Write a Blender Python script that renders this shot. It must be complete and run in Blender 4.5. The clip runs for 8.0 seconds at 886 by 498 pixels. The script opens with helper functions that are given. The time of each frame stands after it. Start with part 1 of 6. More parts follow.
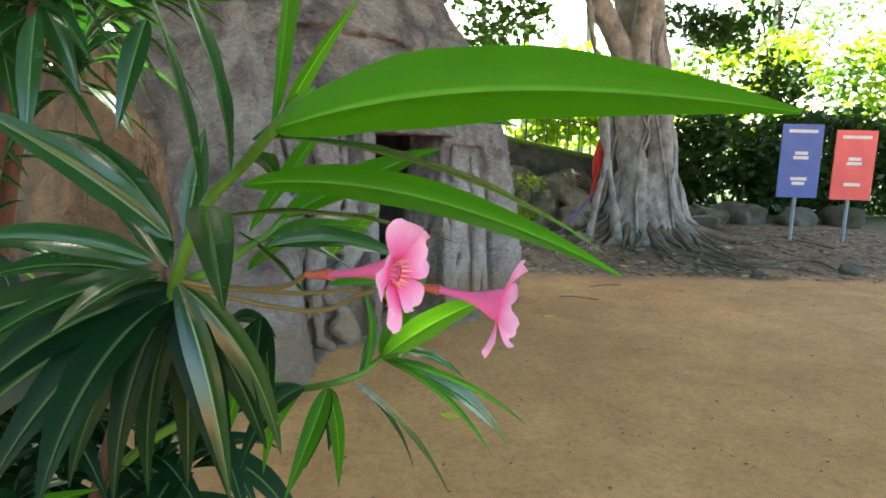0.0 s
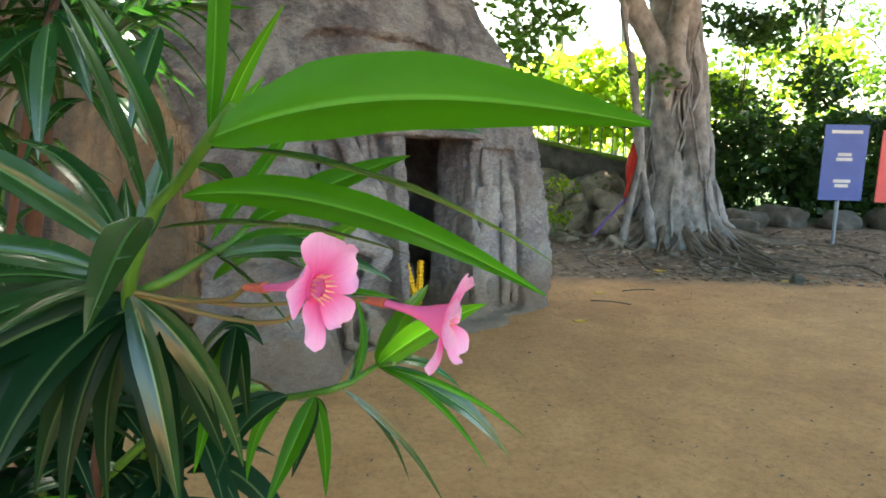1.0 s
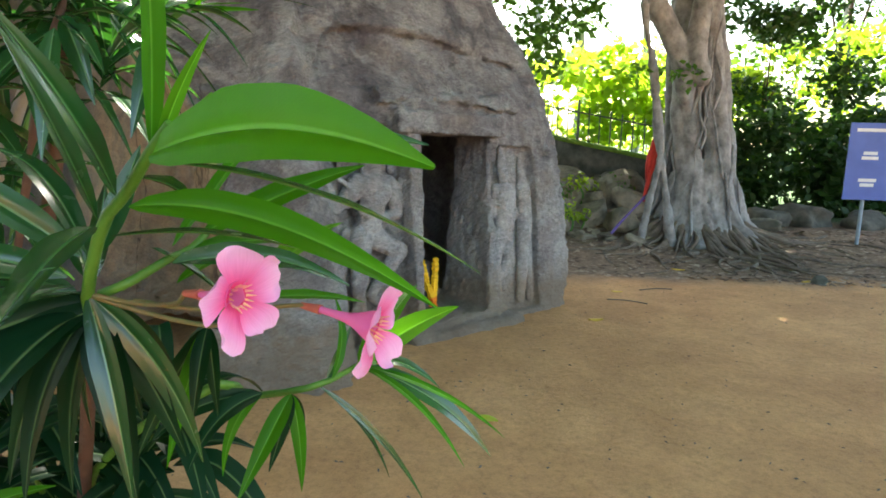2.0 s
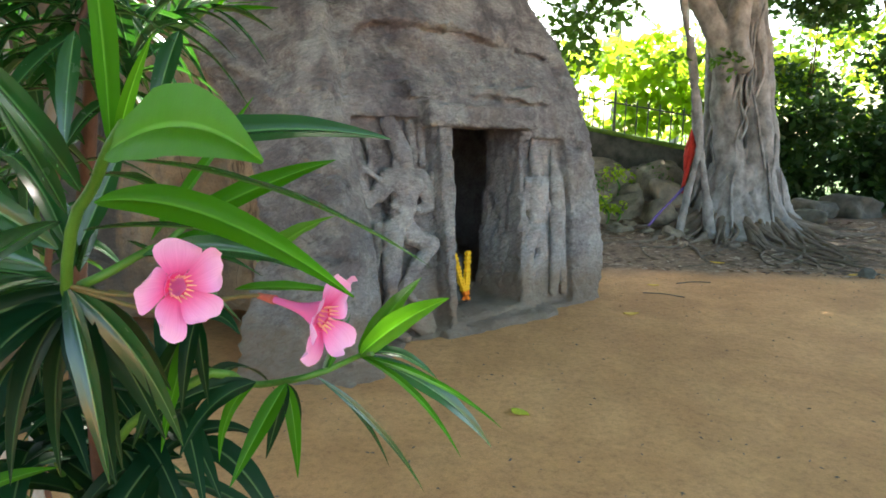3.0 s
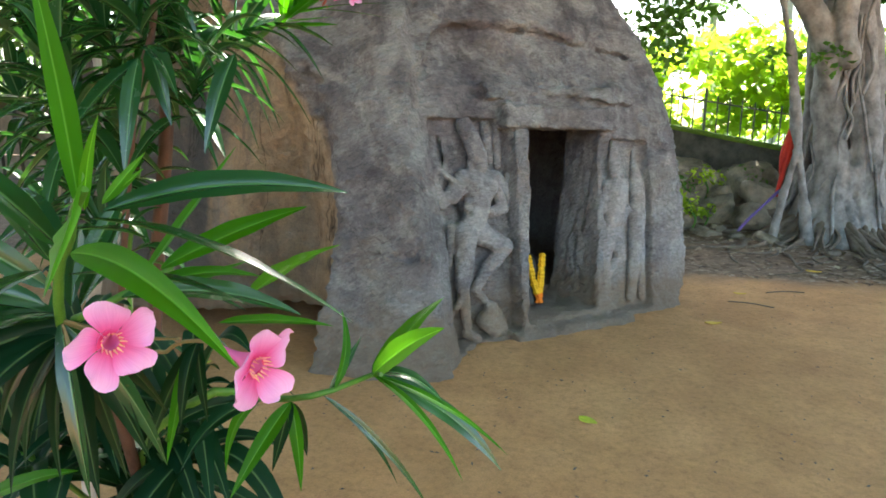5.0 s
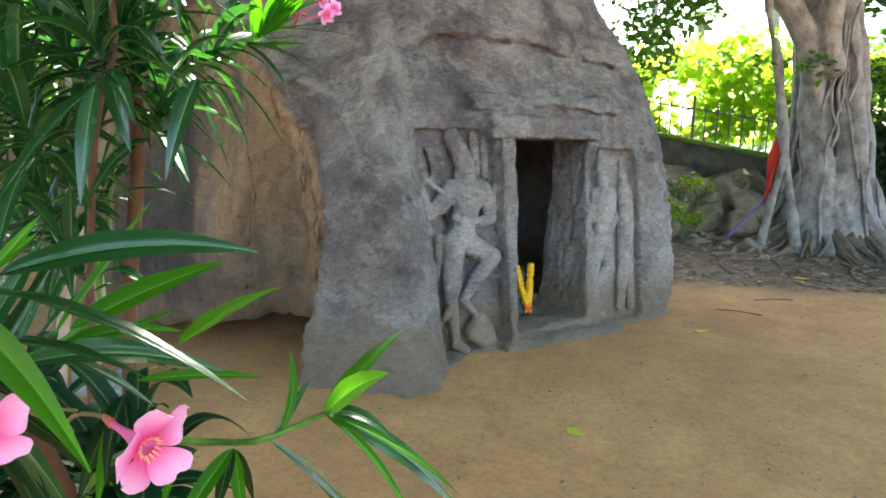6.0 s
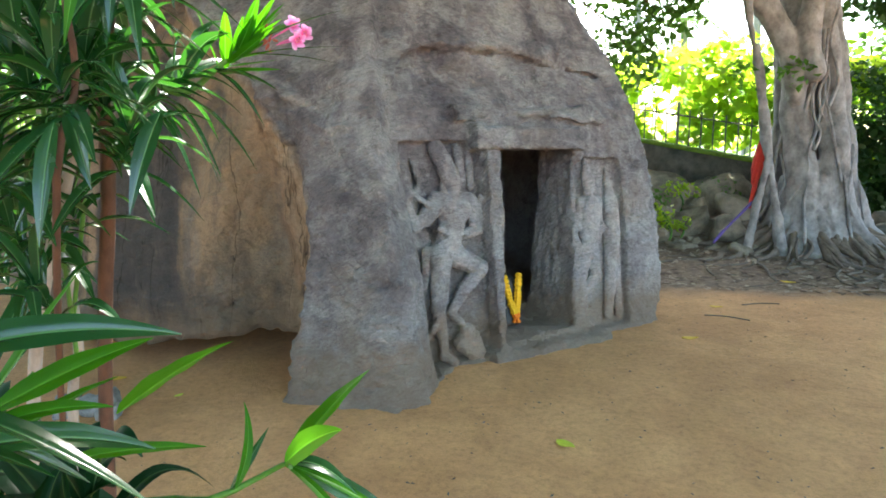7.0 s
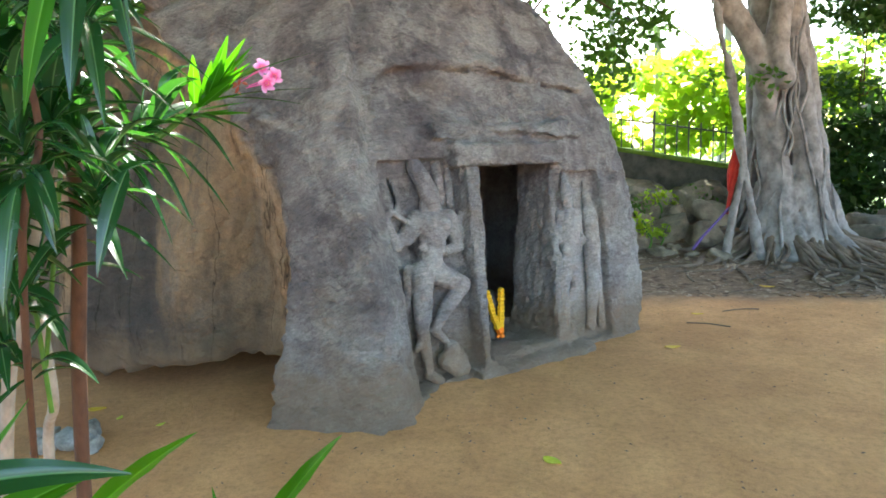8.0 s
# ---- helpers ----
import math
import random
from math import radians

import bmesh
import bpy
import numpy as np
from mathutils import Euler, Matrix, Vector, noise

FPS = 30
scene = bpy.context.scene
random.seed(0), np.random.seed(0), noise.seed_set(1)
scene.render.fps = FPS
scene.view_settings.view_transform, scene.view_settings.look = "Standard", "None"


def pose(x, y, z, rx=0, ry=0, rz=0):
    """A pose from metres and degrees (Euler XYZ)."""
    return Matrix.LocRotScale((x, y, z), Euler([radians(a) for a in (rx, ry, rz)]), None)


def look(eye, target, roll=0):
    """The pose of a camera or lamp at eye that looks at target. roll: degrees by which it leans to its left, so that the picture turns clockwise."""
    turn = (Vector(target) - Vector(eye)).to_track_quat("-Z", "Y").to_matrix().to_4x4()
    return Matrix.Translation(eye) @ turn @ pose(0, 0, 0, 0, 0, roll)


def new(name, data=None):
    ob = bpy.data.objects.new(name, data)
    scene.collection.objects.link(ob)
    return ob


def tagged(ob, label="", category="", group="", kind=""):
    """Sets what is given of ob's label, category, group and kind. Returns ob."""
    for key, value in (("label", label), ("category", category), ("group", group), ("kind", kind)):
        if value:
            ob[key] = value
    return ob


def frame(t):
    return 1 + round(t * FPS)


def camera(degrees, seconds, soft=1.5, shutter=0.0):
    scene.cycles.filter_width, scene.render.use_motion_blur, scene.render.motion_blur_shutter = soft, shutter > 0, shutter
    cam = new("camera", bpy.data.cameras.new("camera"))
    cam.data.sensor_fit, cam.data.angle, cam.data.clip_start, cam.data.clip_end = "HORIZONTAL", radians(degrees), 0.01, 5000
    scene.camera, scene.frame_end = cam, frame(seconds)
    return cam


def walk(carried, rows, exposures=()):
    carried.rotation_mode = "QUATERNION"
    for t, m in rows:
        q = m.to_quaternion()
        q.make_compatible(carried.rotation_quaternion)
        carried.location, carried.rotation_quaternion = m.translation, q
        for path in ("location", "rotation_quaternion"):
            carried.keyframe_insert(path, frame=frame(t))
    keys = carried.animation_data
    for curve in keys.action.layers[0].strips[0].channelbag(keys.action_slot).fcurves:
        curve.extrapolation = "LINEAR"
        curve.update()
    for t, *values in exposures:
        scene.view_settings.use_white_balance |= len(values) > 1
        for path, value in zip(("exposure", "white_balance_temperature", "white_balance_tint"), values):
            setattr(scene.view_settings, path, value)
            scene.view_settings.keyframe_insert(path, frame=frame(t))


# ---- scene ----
cam = camera(70.3, 8.0, soft=1.7)
PATH = [
    (0, (0.316, 0.218, 1.684), (0.237, 2.189, 1.357), 1.5),
    (0.5, (0.331, 0.225, 1.688), (0.193, 2.193, 1.361), 1.7),
    (1, (0.35, 0.23, 1.687), (0.166, 2.195, 1.367), 1.2),
    (1.2, (0.36, 0.227, 1.687), (0.169, 2.191, 1.364), 1.3),
    (2.3, (0.399, 0.221, 1.697), (0.12, 2.173, 1.359), 1.1),
    (2.5, (0.409, 0.219, 1.695), (0.103, 2.166, 1.351), 0.8),
    (3, (0.425, 0.223, 1.696), (0.068, 2.159, 1.342), 0.6),
    (3.5, (0.435, 0.216, 1.706), (0.028, 2.14, 1.342), 0.4),
    (4, (0.445, 0.222, 1.711), (-0.074, 2.118, 1.344), -0.4),
    (4.5, (0.479, 0.224, 1.719), (-0.101, 2.102, 1.349), 0.8),
    (4.7, (0.486, 0.228, 1.721), (-0.117, 2.099, 1.355), 0.7),
    (5.8, (0.518, 0.248, 1.748), (-0.082, 2.124, 1.397), 0.4),
    (6, (0.526, 0.261, 1.752), (-0.059, 2.143, 1.412), 0.4),
    (6.5, (0.542, 0.276, 1.762), (-0.024, 2.167, 1.439), -0.2),
    (7, (0.55, 0.286, 1.784), (-0.007, 2.181, 1.469), -0.6),
    (7.5, (0.553, 0.288, 1.807), (0.024, 2.192, 1.495), -1.5),
    (8, (0.566, 0.298, 1.842), (0.059, 2.212, 1.559), -2.1),
]
walk(cam, [(t, look(eye, target, roll)) for t, eye, target, roll in PATH], [(0, 2.75, 6700, 4), (4.5, 2.78, 6500, 4), (6, 2.97, 6350, 4), (8, 3.04, 6300, 5)])

# ---- world, sun, exposure ----
world = bpy.data.worlds.new("sky")
scene.world = world
world.use_nodes = True
wt = world.node_tree
sky = wt.nodes.new("ShaderNodeTexSky")
sky.sky_type, sky.sun_disc = "NISHITA", False
SUN_EL, SUN_AZ = radians(52), radians(-12)   # azimuth from +y towards +x
sky.sun_elevation, sky.sun_rotation = SUN_EL, SUN_AZ
sky.air_density, sky.dust_density = 1.2, 3.0
wt.links.new(sky.outputs[0], wt.nodes["Background"].inputs[0])
wt.nodes["Background"].inputs[1].default_value = 0.15
sun_data = bpy.data.lights.new("sun", "SUN")
sun_data.energy, sun_data.angle, sun_data.color = 5.0, radians(0.6), (1.0, 0.94, 0.84)
sun_lamp = new("sun", sun_data)
sun_lamp.matrix_world = look((0, 0, 30), (-math.sin(SUN_AZ) * math.cos(SUN_EL), -math.cos(SUN_AZ) * math.cos(SUN_EL), 30 - math.sin(SUN_EL)))


# ---- materials ----
class Nodes:
    """Short spelling for node materials."""

    def __init__(self, name):
        self.mat = bpy.data.materials.new(name)
        self.mat.use_nodes = True
        self.tree = self.mat.node_tree
        self.bsdf = self.tree.nodes["Principled BSDF"]
        self.out = self.tree.nodes["Material Output"]
        geo = self.tree.nodes.new("ShaderNodeNewGeometry")
        self.pos = geo.outputs["Position"]

    def add(self, kind, **values):
        n = self.tree.nodes.new(kind)
        for k, v in values.items():
            n.inputs[k].default_value = v
        return n

    def link(self, a, b):
        self.tree.links.new(a, b)

    def noise(self, scale, detail=5.0, rough=0.6, vector=None, stretch=None, warp=0.0):
        n = self.add("ShaderNodeTexNoise", Scale=scale, Detail=detail, Roughness=rough, Distortion=warp)
        v = vector or self.pos
        if stretch:
            m = self.add("ShaderNodeMapping")
            m.inputs["Scale"].default_value = stretch
            self.link(v, m.inputs["Vector"])
            v = m.outputs[0]
        self.link(v, n.inputs["Vector"])
        return n.outputs["Fac"]

    def ramp(self, fac, *stops):
        r = self.tree.nodes.new("ShaderNodeValToRGB")
        els = r.color_ramp.elements
        while len(els) < len(stops):
            els.new(0.5)
        for e, (p, c) in zip(els, stops):
            e.position, e.color = p, (*c, 1) if len(c) == 3 else c
        self.link(fac, r.inputs[0])
        return r.outputs[0]

    def mix(self, fac, a, b, mode="MIX"):
        m = self.tree.nodes.new("ShaderNodeMix")
        m.data_type, m.blend_type = "RGBA", mode
        for i, v in ((0, fac), (6, a), (7, b)):
            if isinstance(v, (int, float)):
                m.inputs[i].default_value = v
            elif isinstance(v, tuple):
                m.inputs[i].default_value = (*v, 1)
            else:
                self.link(v, m.inputs[i])
        return m.outputs[2]

    def math(self, op, a, b=0.0):
        m = self.tree.nodes.new("ShaderNodeMath")
        m.operation = op
        for i, v in enumerate((a, b)):
            if isinstance(v, (int, float)):
                m.inputs[i].default_value = v
            else:
                self.link(v, m.inputs[i])
        return m.outputs[0]

    def bump(self, height, strength=0.4, distance=0.02):
        b = self.add("ShaderNodeBump", Strength=strength, Distance=distance)
        self.link(height, b.inputs["Height"])
        self.link(b.outputs[0], self.bsdf.inputs["Normal"])

    def base(self, colour, rough=0.8):
        if isinstance(colour, tuple):
            self.bsdf.inputs["Base Color"].default_value = (*colour, 1)
        else:
            self.link(colour, self.bsdf.inputs["Base Color"])
        if isinstance(rough, float):
            self.bsdf.inputs["Roughness"].default_value = rough
        else:
            self.link(rough, self.bsdf.inputs["Roughness"])

    def translucent(self, colour, amount):
        t = self.tree.nodes.new("ShaderNodeBsdfTranslucent")
        if isinstance(colour, tuple):
            t.inputs[0].default_value = (*colour, 1)
        else:
            self.link(colour, t.inputs[0])
        m = self.add("ShaderNodeMixShader")
        m.inputs[0].default_value = amount
        self.link(self.bsdf.outputs[0], m.inputs[1])
        self.link(t.outputs[0], m.inputs[2])
        self.link(m.outputs[0], self.out.inputs[0])

    def split(self, vector=None):
        s = self.tree.nodes.new("ShaderNodeSeparateXYZ")
        self.link(vector or self.pos, s.inputs[0])
        return s.outputs

    def random(self):
        return self.tree.nodes.new("ShaderNodeObjectInfo").outputs["Random"]

    def island(self):
        return self.tree.nodes.new("ShaderNodeNewGeometry").outputs["Random Per Island"]

    def uv(self):
        return self.tree.nodes.new("ShaderNodeTexCoord").outputs["UV"]


def rock_material(name, relief):
    n = Nodes(name)
    x, y, z = n.split()
    large = n.ramp(n.noise(0.75, 6, 0.6, warp=0.5), (0.36, (0.135, 0.124, 0.140)), (0.48, (0.228, 0.215, 0.230)), (0.64, (0.345, 0.336, 0.345)))
    # dark lichen films that creep down from the top
    film = n.ramp(n.noise(1.7, 8, 0.68, stretch=(1, 1, 0.5), warp=0.8), (0.43, (0, 0, 0)), (0.60, (1, 1, 1)))
    high = n.ramp(n.math("MULTIPLY", n.math("ADD", n.math("ADD", z, n.math("MULTIPLY", n.noise(1.1, 5, 0.6), 1.6)), -1.5), 0.6), (0.0, (0.25, 0.25, 0.25)), (1.0, (1, 1, 1)))
    c = n.mix(n.math("MULTIPLY", n.math("MULTIPLY", film, high), 0.75), large, (0.082, 0.071, 0.087))
    pale = n.ramp(n.noise(2.6, 8, 0.7, stretch=(1, 1, 1.3), warp=0.5), (0.47, (0, 0, 0)), (0.60, (1, 1, 1)))
    c = n.mix(n.math("MULTIPLY", pale, 0.55), c, (0.42, 0.425, 0.43))
    warm = n.ramp(n.noise(1.3, 6, 0.65), (0.55, (0, 0, 0)), (0.70, (1, 1, 1)))
    c = n.mix(n.math("MULTIPLY", warm, 0.45), c, (0.205, 0.160, 0.122))
    # slanting pick marks
    m = n.add("ShaderNodeMapping")
    m.inputs["Rotation"].default_value = (0.35, 0.5, 0.0)
    m.inputs["Scale"].default_value = (0.9, 0.9, 1.5)
    n.link(n.pos, m.inputs["Vector"])
    pick = n.add("ShaderNodeTexVoronoi", Scale=13.0, Randomness=1.0)
    pick.inputs["Detail"].default_value = 2.0
    soft = n.add("ShaderNodeMix")
    soft.data_type = "VECTOR"
    soft.inputs[0].default_value = 0.10
    shift = n.add("ShaderNodeTexNoise", Scale=5.0, Detail=4.0)
    n.link(n.pos, shift.inputs["Vector"])
    n.link(m.outputs[0], soft.inputs[4])
    n.link(shift.outputs["Color"], soft.inputs[5])
    n.link(soft.outputs[1], pick.inputs["Vector"])
    chips = pick.outputs["Distance"]
    c = n.mix(0.32, c, n.ramp(chips, (0.05, (0.66, 0.65, 0.67)), (0.45, (1.02, 1.02, 1.02)), (0.8, (1.16, 1.15, 1.13))), "MULTIPLY")
    grain = n.ramp(n.noise(60, 8, 0.78), (0.34, (0.62, 0.62, 0.63)), (0.5, (1, 1, 1)), (0.68, (1.28, 1.26, 1.22)))
    c = n.mix(0.6, c, grain, "MULTIPLY")
    mott = n.ramp(n.noise(11, 7, 0.7), (0.34, (0.74, 0.73, 0.75)), (0.5, (1, 1, 1)), (0.66, (1.14, 1.13, 1.1)))
    c = n.mix(0.6, c, mott, "MULTIPLY")
    # flaked pits and pale flecks that follow the pick
    fm = n.add("ShaderNodeMapping")
    fm.inputs["Rotation"].default_value = (0.5, 0.45, 0.2)
    n.link(n.pos, fm.inputs["Vector"])
    fleck = n.noise(24, 5, 0.72, vector=fm.outputs[0], stretch=(0.7, 0.7, 2.2), warp=0.4)
    c = n.mix(0.5, c, n.ramp(fleck, (0.37, (0.42, 0.41, 0.43)), (0.45, (0.96, 0.96, 0.97)), (0.55, (1.06, 1.06, 1.06)), (0.64, (1.60, 1.60, 1.58))), "MULTIPLY")
    vein = n.math("ABSOLUTE", n.math("ADD", n.noise(0.95, 6, 0.6, stretch=(1, 1, 1.6), warp=0.4), -0.5))
    c = n.mix(0.55, c, n.ramp(vein, (0.0, (0.30, 0.28, 0.29)), (0.005, (1, 1, 1))), "MULTIPLY")
    # iron-stained, water-worn flank
    wob = n.noise(1.6, 4, 0.6)
    curve = n.math("POWER", n.math("MAXIMUM", n.math("ADD", z, -1.3), 0.0), 1.5)
    edge = n.math("ADD", n.math("ADD", x, n.math("MULTIPLY", curve, 0.6)), n.math("MULTIPLY", wob, 0.16))
    flank = n.ramp(n.math("MULTIPLY", n.math("ADD", edge, 1.76), -8.0), (0.0, (0, 0, 0)), (1.0, (1, 1, 1)))
    band = n.ramp(n.noise(1.25, 6, 0.6, stretch=(1.5, 0.6, 0.45), warp=0.7), (0.38, (0.062, 0.056, 0.054)), (0.48, (0.16, 0.13, 0.107)), (0.57, (0.42, 0.29, 0.18)), (0.68, (0.32, 0.26, 0.205)))
    near_x = n.math("ADD", n.math("ADD", n.math("ADD", x, n.math("MULTIPLY", curve, 0.45)), 2.13), n.math("MULTIPLY", n.noise(1.6, 5, 0.65, stretch=(1, 1, 0.6)), -0.35))
    rust = n.ramp(n.math("MULTIPLY", near_x, near_x), (0.015, (1, 1, 1)), (0.16, (0, 0, 0)))
    ochre = n.ramp(n.noise(2.6, 8, 0.68, stretch=(1.4, 0.6, 0.35), warp=0.9), (0.38, (0.14, 0.092, 0.062)), (0.46, (0.47, 0.32, 0.195)), (0.60, (0.64, 0.48, 0.33)))
    wash = n.ramp(n.noise(0.9, 6, 0.6, stretch=(1, 1, 0.7)), (0.40, (0, 0, 0)), (0.53, (1, 1, 1)))
    band = n.mix(n.math("MULTIPLY", wash, 0.7), band, (0.070, 0.066, 0.066))
    band = n.mix(n.math("MULTIPLY", rust, 0.85), band, ochre)
    seam = n.math("ABSOLUTE", n.math("ADD", n.noise(1.5, 5, 0.55, stretch=(1.7, 0.6, 0.22), warp=0.5), -0.5))
    band = n.mix(0.8, band, n.ramp(seam, (0.0, (0.16, 0.14, 0.13)), (0.009, (1, 1, 1))), "MULTIPLY")
    band = n.mix(0.7, band, mott, "MULTIPLY")
    c = n.mix(flank, c, n.mix(0.7, band, grain, "MULTIPLY"))
    # soil splashed over the foot
    foot = n.ramp(n.math("ADD", z, n.math("MULTIPLY", n.noise(5, 5), -0.5)), (0.0, (0.7, 0.7, 0.7)), (0.30, (0, 0, 0)))
    c = n.mix(foot, c, (0.24, 0.165, 0.102))
    n.base(c, 0.86)
    h = n.math("ADD", n.math("ADD", n.math("MULTIPLY", n.noise(5, 10, 0.70, warp=0.3), 1.5), n.math("MULTIPLY", chips, 0.22)), n.math("MULTIPLY", fleck, 0.35))
    n.bump(h, 1.0, relief)
    return n.mat


def sand_material():
    n = Nodes("sandy_ground")
    a = n.ramp(n.noise(0.35, 5, 0.6), (0.3, (0.53, 0.262, 0.108)), (0.7, (0.72, 0.398, 0.176)))
    a = n.mix(0.5, a, n.ramp(n.noise(3.0, 6, 0.7), (0.3, (0.72, 0.70, 0.68)), (0.7, (1.15, 1.15, 1.15))), "MULTIPLY")
    a = n.mix(0.6, a, n.ramp(n.noise(90, 4, 0.8), (0.3, (0.72, 0.7, 0.68)), (0.7, (1.2, 1.2, 1.2))), "MULTIPLY")
    a = n.mix(0.55, a, n.ramp(n.noise(22, 7, 0.78), (0.36, (0.62, 0.58, 0.54)), (0.5, (1, 1, 1)), (0.68, (1.18, 1.18, 1.18))), "MULTIPLY")
    a = n.mix(0.5, a, n.ramp(n.noise(1.1, 5, 0.65, warp=0.8), (0.38, (0.72, 0.66, 0.60)), (0.56, (1, 1, 1))), "MULTIPLY")
    x, y, z = n.split()
    # leaf-littered soil under the trees
    e = n.math("ADD", n.math("ADD", y, n.math("MULTIPLY", x, -0.18)), n.math("MULTIPLY", n.noise(0.9, 4), 1.6))
    far = n.ramp(n.math("MULTIPLY", n.math("ADD", e, -8.6), 1.0), (0.0, (0, 0, 0)), (0.7, (1, 1, 1)))
    soil = n.ramp(n.noise(7, 7, 0.75), (0.3, (0.08, 0.054, 0.037)), (0.5, (0.19, 0.126, 0.082)), (0.7, (0.35, 0.25, 0.17)))
    a = n.mix(far, a, soil)
    lawn = n.ramp(n.math("MULTIPLY", n.math("ADD", n.math("ADD", y, n.math("MULTIPLY", n.noise(0.5, 3), 2.5)), -15.2), 0.6), (0.0, (0, 0, 0)), (1.0, (1, 1, 1)))
    a = n.mix(lawn, a, n.ramp(n.noise(4, 6), (0.3, (0.02, 0.045, 0.01)), (0.7, (0.055, 0.11, 0.02))))
    n.base(a, 0.95)
    n.bump(n.math("ADD", n.noise(6, 6, 0.7), n.math("MULTIPLY", n.noise(40, 6, 0.8), 0.5)), 0.8, 0.03)
    return n.mat


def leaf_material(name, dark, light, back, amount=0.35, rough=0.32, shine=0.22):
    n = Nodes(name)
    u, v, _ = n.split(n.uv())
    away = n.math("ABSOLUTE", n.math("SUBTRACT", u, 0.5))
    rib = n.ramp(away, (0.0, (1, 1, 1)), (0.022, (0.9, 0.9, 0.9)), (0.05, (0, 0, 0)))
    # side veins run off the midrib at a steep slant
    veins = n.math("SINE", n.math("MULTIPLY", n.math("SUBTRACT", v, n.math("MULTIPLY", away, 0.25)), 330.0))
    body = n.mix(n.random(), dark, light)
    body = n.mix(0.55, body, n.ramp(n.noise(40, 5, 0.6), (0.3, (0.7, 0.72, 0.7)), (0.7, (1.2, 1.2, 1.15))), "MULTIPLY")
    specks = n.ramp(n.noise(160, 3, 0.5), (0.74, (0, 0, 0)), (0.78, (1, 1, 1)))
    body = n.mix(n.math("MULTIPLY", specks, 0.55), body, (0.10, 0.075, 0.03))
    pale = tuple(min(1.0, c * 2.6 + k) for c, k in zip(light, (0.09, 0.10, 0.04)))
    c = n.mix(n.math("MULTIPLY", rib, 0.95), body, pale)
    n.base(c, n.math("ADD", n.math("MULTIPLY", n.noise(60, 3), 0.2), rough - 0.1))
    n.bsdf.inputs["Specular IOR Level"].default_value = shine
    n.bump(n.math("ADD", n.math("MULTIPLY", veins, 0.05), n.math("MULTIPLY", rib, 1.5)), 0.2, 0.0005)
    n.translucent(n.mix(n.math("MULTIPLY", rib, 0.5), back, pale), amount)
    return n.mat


def foliage_material(name, dark, light, back, amount=0.45):
    n = Nodes(name)
    n.base(n.mix(n.island(), dark, light), 0.5)
    n.translucent(n.mix(n.island(), back, tuple(0.75 * b for b in back)), amount)
    return n.mat


def plain_material(name, a, b, scale=8.0, rough=0.7, bump=0.3, stretch=None, metal=0.0, deep=0.012):
    n = Nodes(name)
    f = n.noise(scale, 6, 0.65, stretch=stretch)
    n.base(n.mix(n.ramp(f, (0.32, (0, 0, 0)), (0.68, (1, 1, 1))), a, b), rough)
    n.bsdf.inputs["Metallic"].default_value = metal
    if bump:
        n.bump(n.noise(scale * 3, 6, 0.7, stretch=stretch), bump, deep)
    return n.mat


def petal_material():
    n = Nodes("pink_petal")
    u, v, _ = n.split(n.uv())
    c = n.ramp(v, (0.0, (0.76, 0.04, 0.20)), (0.28, (0.84, 0.15, 0.46)), (0.6, (0.89, 0.34, 0.72)), (1.0, (0.92, 0.54, 0.87)))
    streak = n.noise(1.0, 4, 0.6, vector=n.uv(), stretch=(26, 1.2, 1))
    c = n.mix(0.6, c, n.ramp(streak, (0.35, (0.92, 0.76, 0.88)), (0.6, (1.05, 1.05, 1.05))), "MULTIPLY")
    n.base(c, 0.5)
    n.bump(streak, 0.3, 0.0006)
    n.translucent(c, 0.4)
    return n.mat


ROCK = rock_material("weathered_granite", 0.085)
CARVED = rock_material("carved_granite", 0.05)
SAND = sand_material()
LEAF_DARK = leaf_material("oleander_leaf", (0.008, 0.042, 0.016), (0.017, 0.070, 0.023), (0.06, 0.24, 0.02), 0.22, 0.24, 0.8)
# the same leaf with the shade of the lower bush put into darker colours
LEAF_SHADE = leaf_material("oleander_leaf_shaded", (0.003, 0.020, 0.009), (0.006, 0.032, 0.012), (0.02, 0.11, 0.010), 0.14, 0.45, 0.15)
# the same leaf with light on it put into brighter colours
LEAF_LIT = leaf_material("oleander_leaf_lit", (0.018, 0.105, 0.004), (0.028, 0.135, 0.006), (0.11, 0.42, 0.004), 0.42, 0.45)
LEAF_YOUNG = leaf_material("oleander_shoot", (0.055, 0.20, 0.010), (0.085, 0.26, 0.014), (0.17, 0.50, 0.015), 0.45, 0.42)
PETAL = petal_material()
STEM = plain_material("green_stem", (0.05, 0.15, 0.012), (0.085, 0.21, 0.022), 60, 0.5, 0.2)
STALK = plain_material("flower_stalk", (0.11, 0.125, 0.035), (0.20, 0.11, 0.045), 120, 0.55, 0.2)
CALYX = plain_material("calyx_red", (0.40, 0.06, 0.05), (0.52, 0.14, 0.09), 120, 0.5, 0.2)
WOOD_GREY = plain_material("grey_stem_bark", (0.25, 0.22, 0.19), (0.42, 0.39, 0.35), 25, 0.85, 0.5, (1, 1, 0.3))
WOOD_BROWN = plain_material("brown_stem_bark", (0.06, 0.03, 0.02), (0.12, 0.058, 0.036), 25, 0.8, 0.5, (1, 1, 0.3))
BARK = plain_material("fig_bark", (0.11, 0.105, 0.105), (0.37, 0.36, 0.36), 3.2, 0.85, 0.8, (1.6, 1.6, 1.3), deep=0.025)
ROOT = plain_material("root_bark", (0.10, 0.078, 0.060), (0.21, 0.168, 0.132), 6.0, 0.9, 1.0, deep=0.03)
